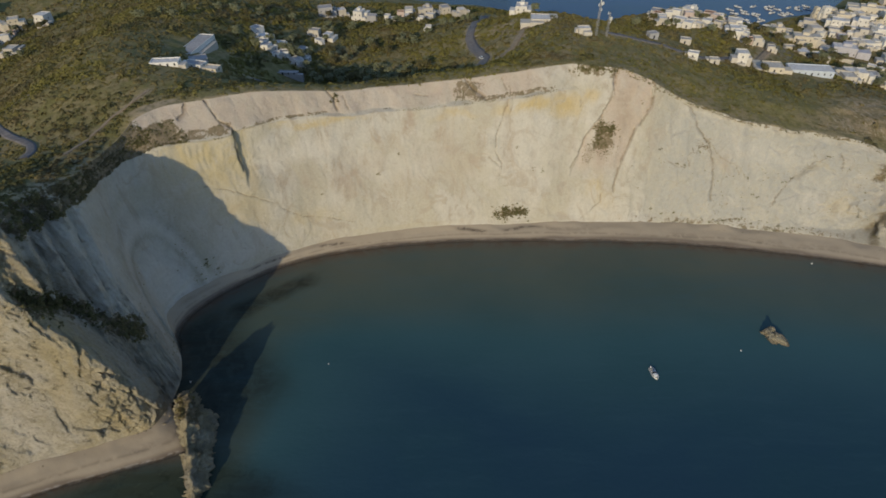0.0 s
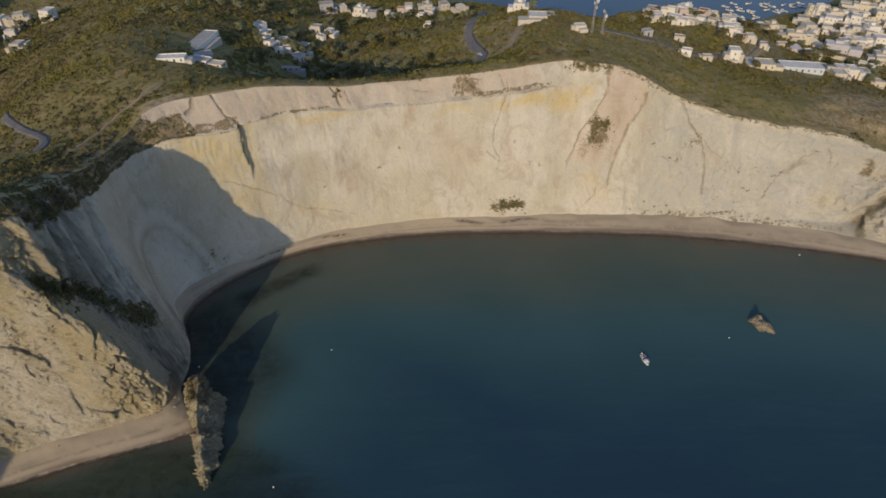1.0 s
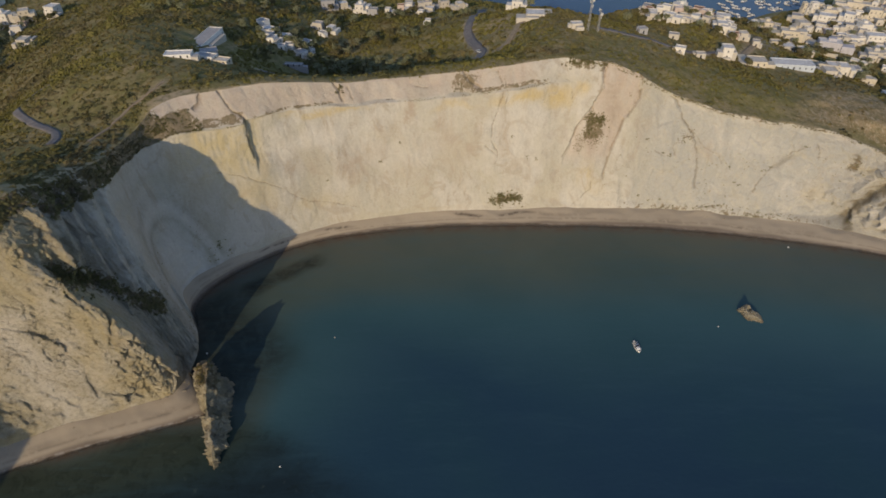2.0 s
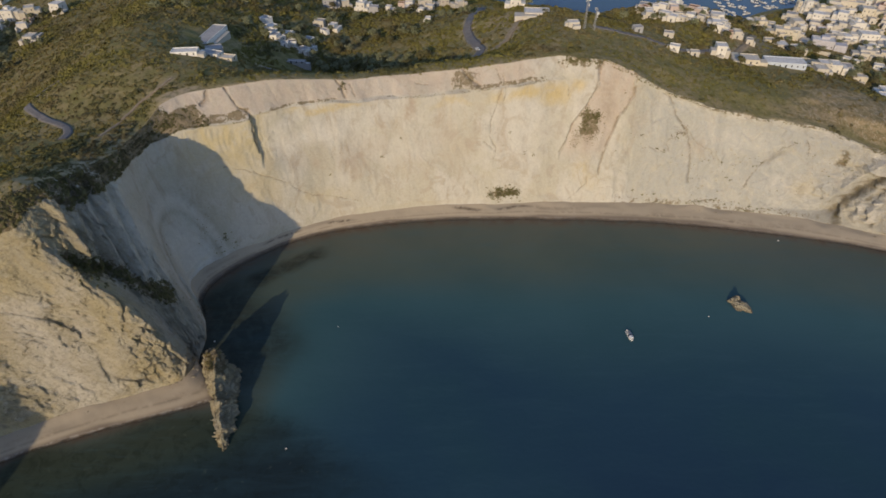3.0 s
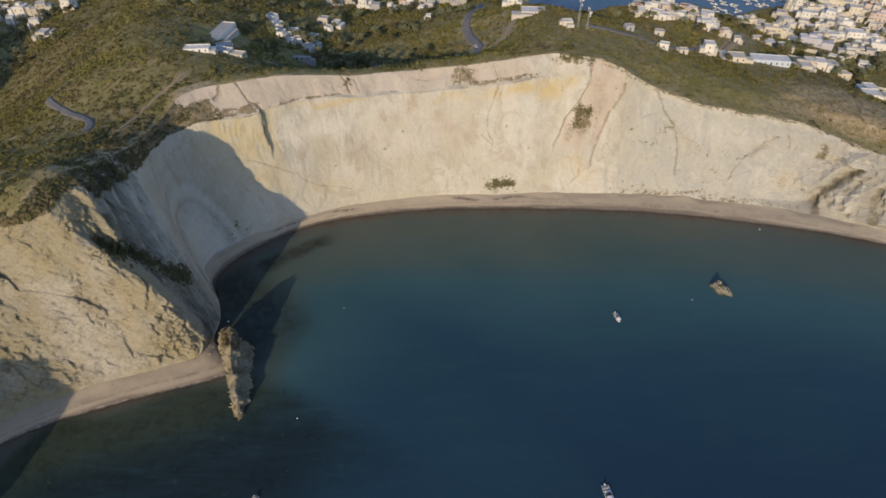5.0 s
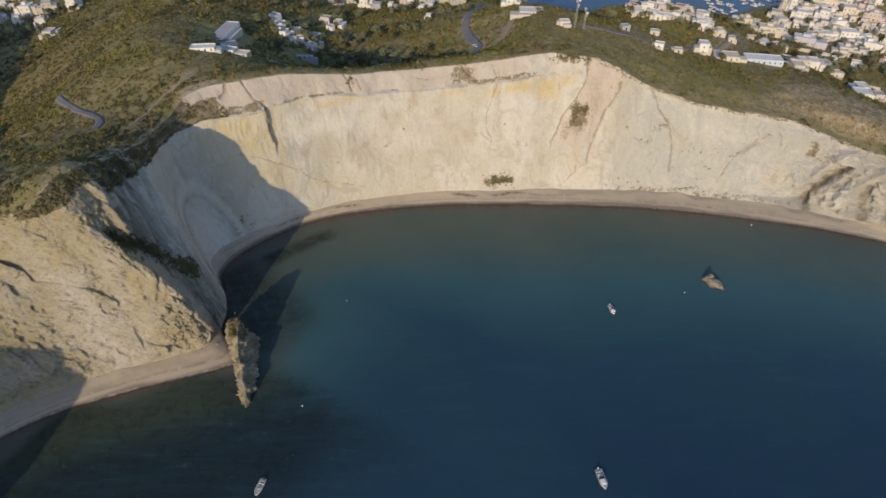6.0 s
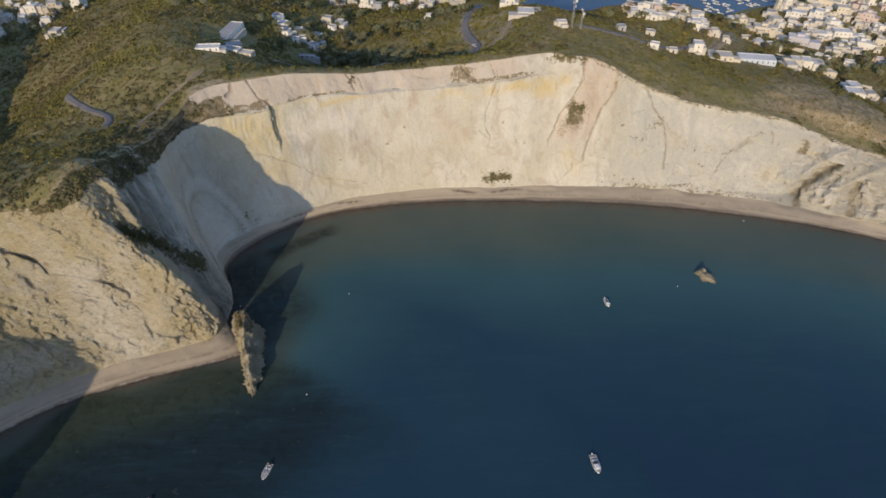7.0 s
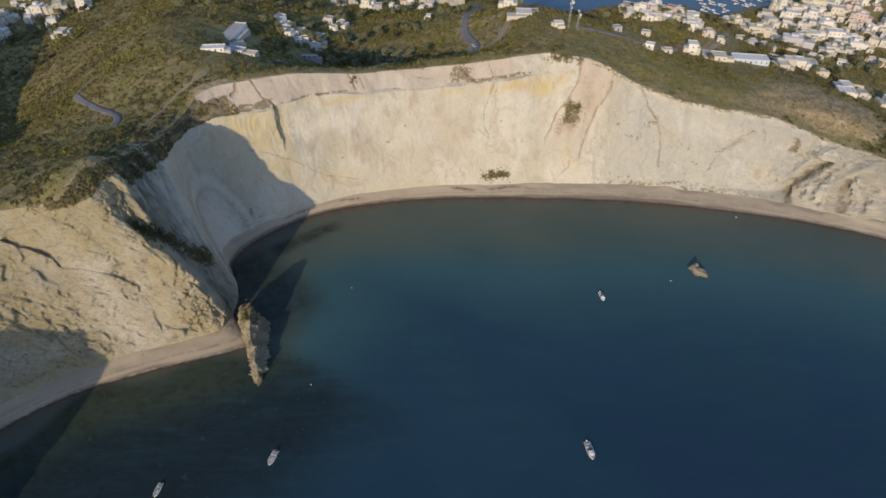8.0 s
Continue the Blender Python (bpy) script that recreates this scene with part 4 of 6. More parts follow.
def build_sea():
    def lines(a, b, fine, far):
        out = np.geomspace(20, far, 14)
        return np.concatenate([a - out[::-1], np.arange(a, b, fine), b + out])
    xs, ys = np.meshgrid(lines(-300, 420, 3.6, 6000), lines(-150, 330, 3.6, 6000))
    angle, r = polar(xs, ys)
    inside = band(0, 6, 203, 209, angle)
    # distance from the shore
    bearing = np.arange(5, 205.1, 0.5)
    shore_x, shore_y = at_bearing(bearing, table("water", bearing))
    near_bay = (ys < 330) & (r < 450)
    reach = np.full(xs.shape, 200.0)
    reach[near_bay] = np.min(np.hypot(xs[near_bay][:, None] - shore_x, ys[near_bay][:, None] - shore_y), axis=1)
    reach = np.where(inside * (table("water", np.clip(angle, 5, 205)) < r) > 0.5, 0, reach)
    near_shore = np.clip(reach * 0.16, 0, 44)
    # depth is raised to the west for darker water, in the harbour for bluer
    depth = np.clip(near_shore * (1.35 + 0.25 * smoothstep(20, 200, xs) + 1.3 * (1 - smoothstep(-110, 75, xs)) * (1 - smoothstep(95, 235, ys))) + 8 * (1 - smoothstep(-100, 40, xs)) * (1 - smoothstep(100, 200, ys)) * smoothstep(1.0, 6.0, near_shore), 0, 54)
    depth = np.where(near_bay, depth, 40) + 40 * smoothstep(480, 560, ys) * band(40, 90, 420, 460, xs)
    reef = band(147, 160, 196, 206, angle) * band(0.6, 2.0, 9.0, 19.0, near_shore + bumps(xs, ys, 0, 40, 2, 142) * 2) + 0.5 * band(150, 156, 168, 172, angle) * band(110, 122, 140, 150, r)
    # wide band: shadowed cove darkened in colour; narrow band: kelp streak
    kelp_and_shade = np.maximum(0.8 * band(133, 140, 149, 153, angle) * band(130, 158, 203, 215, r), 0.85 * band(121.5, 124, 134, 138, angle) * band(190, 196, 201, 206, r + bumps(xs, ys, 0, 12, 3, 141) * 2.5))
    me = grid_mesh("sea", xs, ys, np.zeros(xs.shape), SEA, (("depth", depth), ("reef", np.clip(reef, 0, 1)), ("kelp_and_shade", kelp_and_shade)))
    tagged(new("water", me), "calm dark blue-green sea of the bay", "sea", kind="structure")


def build_lanes():
    for name, (line, width) in LANE_LINES.items():
        way = np.gradient(line, axis=0)
        way /= np.linalg.norm(way, axis=1)[:, None]
        side = np.stack([-way[:, 1], way[:, 0]], 1)
        k = np.array([-0.5, -0.46, -0.2, 0, 0.2, 0.46, 0.5]) * width
        x = line[None, :, 0] + k[:, None] * side[None, :, 0]
        y = line[None, :, 1] + k[:, None] * side[None, :, 1]
        z = np.maximum(land(x, y), 0.5) + 0.4
        z[0] -= 0.9
        z[-1] -= 0.9
        paved = name in ("bend", "saddle", "crest")
        me = grid_mesh("road" if paved else "track", x, y, z, ASPHALT if paved else TRACK)
        tagged(new("road" if paved else "track", me), "worn grey asphalt lane over the hillside" if paved else "pale bare earth track over the hillside", "road", kind="structure")


build_cliff()
build_lanes()
build_beach()
build_ground()
build_sea()

# ---------------------------------------------------------------- rock spur and islet
def part(name, bm, material, parent, label=""):
    me = bpy.data.meshes.new(name)
    bm.to_mesh(me)
    bm.free()
    me.materials.append(material)
    ob = new(name, me)
    ob.parent = parent
    return tagged(ob, label)


def build_spur():
    """A blade of rock: a broad flat-topped block at its root, then a narrow broken crest."""
    root, tip = np.array((-103.0, 143.0)), np.array((-88.8, 102.5))
    way = (tip - root) / np.linalg.norm(tip - root)
    across = np.array((-way[1], way[0]))      # towards the open bay
    s, p = np.meshgrid(np.linspace(-0.16, 1.02, 260), np.linspace(0, 1, 130))
    turn = (p - 0.5) * 2
    height = np.interp(s, [-0.16, -0.06, 0.0, 0.05, 0.10, 0.34, 0.37, 0.46, 0.49, 0.62, 0.65, 0.78, 0.81, 0.93, 1.02], [8, 12, 15, 17.5, 18.2, 17.3, 14, 13.2, 11.5, 11, 9, 9.3, 7, 5.5, 0.2])
    left = np.interp(s, [-0.06, 0.08, 0.34, 0.40, 0.6, 0.8, 1.02], [2.0, 3.2, 3.0, 1.2, 1.3, 1.6, 0.8])
    right = np.interp(s, [-0.06, 0.08, 0.3, 0.42, 0.6, 0.8, 1.02], [4, 12.0, 12.5, 10.5, 8.5, 6.0, 2.0])
    flat = np.interp(s, [0.0, 0.08, 0.34, 0.40, 1.0], [0.2, 0.22, 0.2, 0.12, 0.2])          # share of the flank that is level top
    low = np.where(turn < 0, np.abs(turn) ** 3.2, np.clip((turn - flat) / (0.82 - flat), 0, 1) ** 0.8)
    z = height * (1 - low) - 3.0 * np.abs(turn) ** 6 
    side = np.where(turn < 0, -np.abs(turn) ** 0.5 * left, turn * right)
    tilt = np.interp(s, [0.0, 0.1, 0.34, 0.40, 1.0], [0.2, 0.35, 0.35, 0.8, 0.8])      # the crest slopes towards the shore
    z = z - np.minimum(tilt * np.maximum(flat * right - side, 0), 0.5 * height) * (1 - np.abs(turn) ** 3)
    base = root + s[..., None] * (tip - root) + side[..., None] * across
    x, y = base[..., 0], base[..., 1]
    rough = crags(x, y, z * 0.55, 5.5, 31) * 2.2 + crags(x, y, z * 0.6, 2.4, 32) * 1.2 + crags(x, y, z, 1.1, 34) * 0.8 + bumps(x, y, z, 1.2, 3, 33) * 0.25
    rough = rough * np.where(turn > flat, 0.75, 0.9)
    out = np.sign(turn) * np.minimum(np.abs(turn) * 3, 1)
    x, y = x + rough * across[0] * out * 0.9, y + rough * across[1] * out * 0.9
    z = z + rough * (0.35 + 0.5 * np.minimum(np.abs(turn) * 2, 1)) * (1 - np.abs(turn) ** 3)
    zero = np.zeros(x.shape)
    tide = 0.22 + 0.7 * (1 - smoothstep(0.3, 1.6, z))
    growth = 0.75 * band(0.02, 0.08, 0.30, 0.36, s) * (1 - smoothstep(0.35, 0.6, np.abs(turn)))
    me = grid_mesh("rock_spur", x, y, z, ROCK, (("yellow", zero + 1.0), ("ochre", zero), ("pink", zero), ("grey", zero + 0.3), ("crack", zero), ("fan", zero), ("growth", growth), ("dark", tide), ("rugged", zero + 1)))
    tagged(new("rock_spur", me), "jagged yellowish rock spur jutting into the sea", "rock")


def build_islet():
    """A wedge of rock, high at its broad end, with a knob beside it, running out to a low point."""
    p, e = np.meshgrid(np.linspace(0, 2 * math.pi, 150), np.linspace(0, 1, 70))
    wide = np.cos(e * math.pi / 2) ** 0.8
    x, y = 6.2 * wide * np.cos(p), 3.6 * wide * np.sin(p)
    y = y * (1 - 0.62 * smoothstep(-0.1, 1, np.cos(p))) + 0.8 * np.maximum(np.cos(p), 0) * wide
    z = 3.4 * np.sin(e * math.pi / 2) * (1 - 0.07 * x) - 0.9
    z = z + 1.6 * np.exp(-((x + 4.0) / 1.3) ** 2 - ((y - 1.5) / 1.2) ** 2) - 1.6 * np.exp(-((x + 2.3) / 0.9) ** 2 - ((y - 0.8) / 1.6) ** 2)
    n = bumps(x + 9, y, z, 3.2, 4, 41) + 0.9 * crags(x, y, z, 2.4, 42) + 0.6 * crags(x, y, z, 1.1, 43)
    k = 1 + 0.20 * n
    a = radians(-60)
    xs, ys = x * k * math.cos(a) - y * k * math.sin(a), x * k * math.sin(a) + y * k * math.cos(a)
    z = z + 0.4 * n * (1 - wide ** 3)
    zero = np.zeros(x.shape)
    me = grid_mesh("rock_islet", xs + 153.5, ys + 183, z, ROCK, (("yellow", zero + 0.8), ("ochre", zero), ("pink", zero), ("grey", zero + 0.5), ("crack", zero), ("fan", zero), ("growth", zero), ("dark", 0.25 + 0.7 * (1 - smoothstep(0.3, 1.4, z))), ("rugged", zero + 1)))
    tagged(new("rock_islet", me), "small ochre rock islet rising from the bay", "rock")


build_spur()
build_islet()


# ---------------------------------------------------------------- fallen boulders
def boulder_kind(seed):
    bm = bmesh.new()
    bmesh.ops.create_icosphere(bm, subdivisions=2, radius=1.0)
    rng = random.Random(seed)
    flats = [(Vector((rng.uniform(-1, 1), rng.uniform(-1, 1), rng.uniform(-1, 1))).normalized(), rng.uniform(0.55, 0.85)) for _ in range(9)]
    for v in bm.verts:
        for n, reach in flats:
            over = v.co.dot(n) - reach
            if over > 0:
                v.co -= n * over
    me = bpy.data.meshes.new("boulder")
    bm.to_mesh(me)
    bm.free()
    me.materials.append(BOULDER)
    return tagged(new("boulder", me), "angular pale boulder fallen at the cliff foot", "boulder", "fallen boulders")


BOULDER = make_plain("boulder_stone", (0.36, 0.31, 0.23), 0.95, 0.15, 0.35, 0.7)


def build_boulders():
    rng = np.random.default_rng(77)
    kinds = [boulder_kind(k) for k in (1, 2, 3)]
    used = [False] * 3
    for a0, a1, n in ((55, 62, 16), (62, 80, 10), (36, 46, 16), (150, 156, 16), (157, 168, 18), (124, 136, 6)):
        for _ in range(n):
            a, size = rng.uniform(a0, a1), 0.35 + 0.9 * rng.random() ** 2.5
            foot, water = float(table("foot", a)), float(table("water", a))
            g = 1.0 - 0.30 * rng.random() ** 2
            x, y = at_bearing(a, water + (foot - water) * g)
            z = 3.0 * g ** 0.8 + float(bumps(x, y, 0, 12, 2, 20)) * 0.9 * float(smoothstep(0.55, 1, g))
            m = pose(x, y, z + 0.12 * size, rng.uniform(0, 30), rng.uniform(0, 30), rng.uniform(0, 360)) @ Matrix.Diagonal((size * 1.25, size, size * 0.8, 1))
            k = int(rng.integers(3))
            if used[k]:
                copy_thing(kinds[k], m)
            else:
                kinds[k].matrix_basis, used[k] = m, True


build_boulders()

# ---------------------------------------------------------------- houses
def box(bm, x0, x1, y0, y1, z0, z1):
    m = Matrix.Translation(((x0 + x1) / 2, (y0 + y1) / 2, (z0 + z1) / 2)) @ Matrix.Diagonal((x1 - x0, y1 - y0, z1 - z0, 1))
    bmesh.ops.create_cube(bm, size=1, matrix=m)


HOUSE_LABELS = ["white flat-roofed plastered house", "cream plastered house with flat roof", "weathered off-white plastered house", "low grey plastered outbuilding", "pale lilac-roofed hotel building", "long low pale blue building", "pink plastered flat-roofed house", "whitewashed building in the shade of the hill"]
CLEAR = []


def window_meshes():
    made = {}
    for name, w, h in (("tall", 0.75, 1.25), ("door", 1.0, 2.1)):
        bm = bmesh.new()
        box(bm, -w / 2, w / 2, -0.12, 0.05, 0, h)
        me = bpy.data.meshes.new("window")
        bm.to_mesh(me)
        bm.free()
        me.materials.append(WINDOW)
        made[name] = me
    return made


PANES = window_meshes()


def house(x, y, w, h, tint, turn, depth=None, seed=0):
    """A plastered house with parapet roof, windows and a door; the middle of its front at x, y."""
    rng = random.Random(seed)
    depth = depth or max(5.0, min(w * 0.75, 11.0))
    a = radians(turn)
    along_front, inward = (math.cos(a), math.sin(a)), (-math.sin(a), math.cos(a))
    spots = [float(land(x + along_front[0] * u + inward[0] * v, y + along_front[1] * u + inward[1] * v)) for u in (-w * 0.4, 0, w * 0.4) for v in (0, depth)]
    ground = sum(spots) / 6 - (0 if seed < 900 else 2.0 if seed == 900 else 0.3)
    ground = max(ground, 1.0)
    top = new("house")
    top.matrix_basis = pose(x, y, ground, 0, 0, turn)
    full, single = w, tint in (3, 5) or w < 9 or seed >= 900
    w = w if single else w * 0.62
    bm = bmesh.new()
    box(bm, -w / 2, w / 2, 0, depth, -8.0, h)
    bmesh.ops.bevel(bm, geom=bm.edges[:], offset=0.08, segments=1, affect="EDGES")
    part("wall", bm, WALLS[tint], top)
    bm = bmesh.new()
    for x0, x1, y0, y1 in ((-w / 2, w / 2, -0.06, 0.24), (-w / 2, w / 2, depth - 0.24, depth + 0.06), (-w / 2 - 0.06, -w / 2 + 0.24, 0.25, depth - 0.25), (w / 2 - 0.24, w / 2 + 0.06, 0.25, depth - 0.25)):
        box(bm, x0, x1, y0, y1, h - 0.1, h + 0.55)
    part("parapet", bm, WALLS[tint], top)
    bm = bmesh.new()
    box(bm, -w / 2 + 0.25, w / 2 - 0.25, 0.25, depth - 0.25, h - 0.05, h + 0.12)
    part("roof", bm, ROOFS[{0: 0, 1: 1, 2: rng.choice((0, 1, 2)), 3: 2, 4: 0, 5: 0, 6: rng.choice((0, 3)), 7: rng.choice((0, 2))}[tint]], top)
    if h > 5 and w > 8 and rng.random() < 0.6:
        s = rng.uniform(-0.2, 0.2) * w
        bm = bmesh.new()
        box(bm, s - w * 0.18, s + w * 0.18, depth * 0.45, depth * 0.9, h + 0.1, h + 2.4)
        bmesh.ops.bevel(bm, geom=bm.edges[:], offset=0.08, segments=1, affect="EDGES")
        part("stair_head", bm, WALLS[tint], top)
    for k in range(0 if tint == 5 else 1 if single else 3):
        sx, d2, h2 = (-1, 1)[(seed + k) % 2], depth * rng.uniform(0.45, 0.85), h * rng.uniform(0.4, 0.9)
        w2 = w * rng.uniform(0.15, 0.3) if single else full * rng.uniform(0.2, 0.34)
        off = rng.uniform(-2.5, 3.5) if k < 2 else depth * 0.55
        d2 = d2 if k < 2 else depth * 0.8
        bm = bmesh.new()
        if sx < 0:
            box(bm, -w / 2 - w2, -w / 2 - 0.01, off, off + d2, -8.0, h2 + 0.02 * k)
        else:
            box(bm, w / 2 + 0.01, w / 2 + w2, off, off + d2, -8.0, h2 + 0.02 * k)
        bmesh.ops.bevel(bm, geom=bm.edges[:], offset=0.1, segments=1, affect="EDGES")
        part("annexe", bm, WALLS[tint if rng.random() < 0.6 else 2], top)
    if w > 6 and tint != 5 and rng.random() < 0.7:
        s, out = rng.uniform(-0.25, 0.25) * w, rng.uniform(2.0, 4.5)
        bm = bmesh.new()
        box(bm, s - w * 0.35, s + w * 0.35, -out, -0.14, -2.5, rng.uniform(0.3, 2.4))
        bmesh.ops.bevel(bm, geom=bm.edges[:], offset=0.1, segments=1, affect="EDGES")
        part("terrace", bm, WALLS[2], top, "pale terrace block before the house")
    floors = max(1, int(h / 3.2))
    n = max(1, int(w / 3.6))
    for f in range(floors):
        for k in range(n):
            kind = "door" if f == 0 and k == n // 2 else "tall"
            ob = new("window" if kind == "tall" else "door", PANES[kind])
            ob.parent = top
            ob.location = (-w / 2 + (k + 0.5) * w / n, 0.0, f * h / floors + (0.05 if kind == "door" else 0.9))
    for f in range(floors):
        for sx in (-1, 1):
            ob = new("window", PANES["tall"])
            ob.parent = top
            ob.location, ob.rotation_euler = (sx * w / 2, depth * 0.5, f * h / floors + 0.9), (0, 0, sx * math.pi / 2)
    tagged(top, HOUSE_LABELS[tint], "house", "houses of the town")
    a = radians(turn)
    CLEAR.append((x - math.sin(a) * depth / 2, y + math.cos(a) * depth / 2, max(w, depth) * 0.5 + 1.5))
    return top


# quarters of the town: the heading of their fronts, then houses as x, y, width, height, tint
WEST = [(-442, 575, 17, 9, 0), (-411, 543, 17, 9, 0), (-411, 526, 10, 7, 0), (-379, 511, 8, 6, 0), (-387, 542, 14, 10, 1), (-363, 543, 16, 9, 0), (-349, 468, 13, 4, 2), (-425, 500, 12, 7, 0), (-440, 530, 16, 8, 2)]
RIDGE_HOUSES = [(-141, 334, 10, 3.5, 3), (-40, 338, 13, 3.5, 3)]
GLEN = [(-138, 438, 8, 5, 7), (-131, 426, 9, 3.6, 7), (-125, 410, 9, 3.4, 7), (-118, 424, 7, 3.6, 7), (-112, 410, 7, 3.2, 7), (-105, 406, 8, 3.4, 7), (-104, 426, 7, 3.6, 7), (-90, 459, 9, 5, 0), (-101, 466, 8, 5, 2)]
NORTH = [(-102, 533, 12, 8, 3), (-89, 543, 11, 6, 2), (-74, 529, 13, 8, 0), (-61, 520, 8, 6, 3), (-30, 550, 12, 6, 2), (-12, 543, 13, 8, 2), (4, 551, 13, 7, 2), (19, 538, 10, 6, 2), (56, 430, 13, 7, 0), (-11, 475, 4.5, 3, 0)]
CREST = [(64, 389, 20, 2.6, 2), (84, 349, 7, 3, 2), (133, 370, 6, 3, 3), (153, 353, 6.5, 3.2, 0), (158, 382, 6, 3, 2), (170, 358, 6, 2.6, 2)]
NECK = [(166, 471, 12, 7, 2), (214, 590, 13, 6, 0), (162, 440, 9, 6, 2), (187, 463, 13, 7, 0), (176, 430, 10, 5, 0), (192, 436, 10, 5, 0), (216, 445, 12, 7, 0), (208, 421, 11, 7, 0), (222, 412, 9, 6, 2), (250, 560, 11, 6, 2)]
ROW = [(194, 372, 11, 7, 0), (214, 366, 19, 3.0, 1), (241, 369, 27, 3.2, 5), (274, 377, 13, 4, 2), (299, 414, 12, 6, 2), (318, 428, 15, 6, 0), (334, 437, 13, 5, 2), (338, 422, 10, 4, 1), (346, 396, 14, 5, 0), (357, 388, 11, 4, 2), (330, 372, 18, 4.5, 0), (372, 372, 14, 7, 0)]
QUAY = [(311, 506, 24, 10, 1), (301, 530, 17, 9, 1), (350, 553, 16, 8, 2), (374, 587, 7, 15, 0), (372, 562, 18, 9, 0), (345, 497, 30, 8, 4), (384, 575, 20, 8, 1), (283, 452, 14, 4, 2), (297, 458, 8, 5, 0), (391, 556, 14, 10, 0), (352, 576, 13, 7, 2)]
MARKET = [(412, 580, 34, 7, 1), (415, 556, 18, 10, 1), (396, 512, 26, 9, 0), (399, 536, 17, 8, 0), (432, 540, 18, 9, 6), (424, 512, 14, 7, 2), (405, 490, 19, 8, 0), (378, 482, 19, 7, 2), (445, 575, 24, 8, 1), (440, 595, 18, 7, 1), (430, 560, 14, 8, 6), (382, 536, 11, 10, 2), (438, 490, 16, 8, 0), (450, 520, 16, 9, 2)]
k = 0
for heading, quarter in ((8, WEST), (12, RIDGE_HOUSES), (-15, GLEN), (5, NORTH), (-4, CREST), (-28, NECK), (-10, ROW), (-14, QUAY), (-22, MARKET)):
    for hx, hy, hw, hh, tint in quarter:
        k += 1
        if quarter in (NECK, QUAY, MARKET) and k % 5 < 3:      # a smaller neighbour close by
            side = hw * (0.75 + 0.1 * (k % 4)) * (1 if k % 2 else -1)
            house(hx + side * math.cos(radians(heading)), hy + side * math.sin(radians(heading)) + (k % 3 - 1) * 4, hw * 0.55, hh * (0.5 + 0.12 * (k % 4)), (0, 2, 1, 2)[k % 4], heading + (k * 29) % 41 - 20, seed=400 + k)
        if quarter in (NECK, QUAY, MARKET):
            hh *= 0.78
        house(hx, hy, hw, hh, tint, heading + ((k * 37) % 17 - 8) * (0.3 if quarter is ROW else 2.6), seed=k)
# the long two-storey building above the glen, its front in the shade
house(-152, 372, 34, 4.4, 7, 82, 9.5, seed=900)
house(-151, 311, 15, 2.4, 7, 6, 7, seed=901)
house(-140, 320, 12, 2.4, 7, -18, 6, seed=904)
house(-128.5, 314, 8.5, 2.2, 1, -14, 6, seed=902)
house(-108, 384, 20, 1.6, 3, -6, 4, seed=903)
# white cubes that step down the glen among the trees
for k, (hx, hy, hw, hh) in enumerate(((-134, 432, 5, 2.8), (-128, 419, 6, 2.8), (-122, 413, 6, 2.8), (-116, 404, 5, 2.6), (-99, 416, 5, 2.6), (-96, 452, 6, 3.0))):
    house(hx, hy, hw, hh, 7, -15 + (k * 31) % 50 - 25, seed=910 + k)
# small houses packed between the large ones, quarter by quarter: middle, spread along and across, number
town_rng = random.Random(83)
for qx, qy, wide, deep, n, heading in ((415, 545, 45, 42, 26, -22), (335, 525, 40, 26, 14, -14), (375, 470, 34, 16, 5, -18), (190, 452, 34, 18, 14, -28), (222, 425, 16, 16, 6, -28), (425, 470, 20, 18, 7, -20), (-410, 545, 34, 22, 8, 8), (-60, 535, 50, 16, 8, 5)):
    placed = 0
    for _ in range(n * 12):
        hx, hy, hw = qx + town_rng.uniform(-wide, wide), qy + town_rng.uniform(-deep, deep), town_rng.uniform(4.5, 8.5)
        if placed < n and float(land(hx, hy)) > 3 and all(math.hypot(hx - cx, hy - cy) > size * 0.72 + hw * 0.35 for cx, cy, size in CLEAR) and float(field_of(np.array([hx]), np.array([hy]))[0]) < 0.1:
            placed += 1
            house(hx, hy, hw, town_rng.uniform(2.8, 5.5), town_rng.choice((0, 0, 2, 0, 1, 2, 6)), heading + town_rng.uniform(-25, 25), seed=300 + placed)


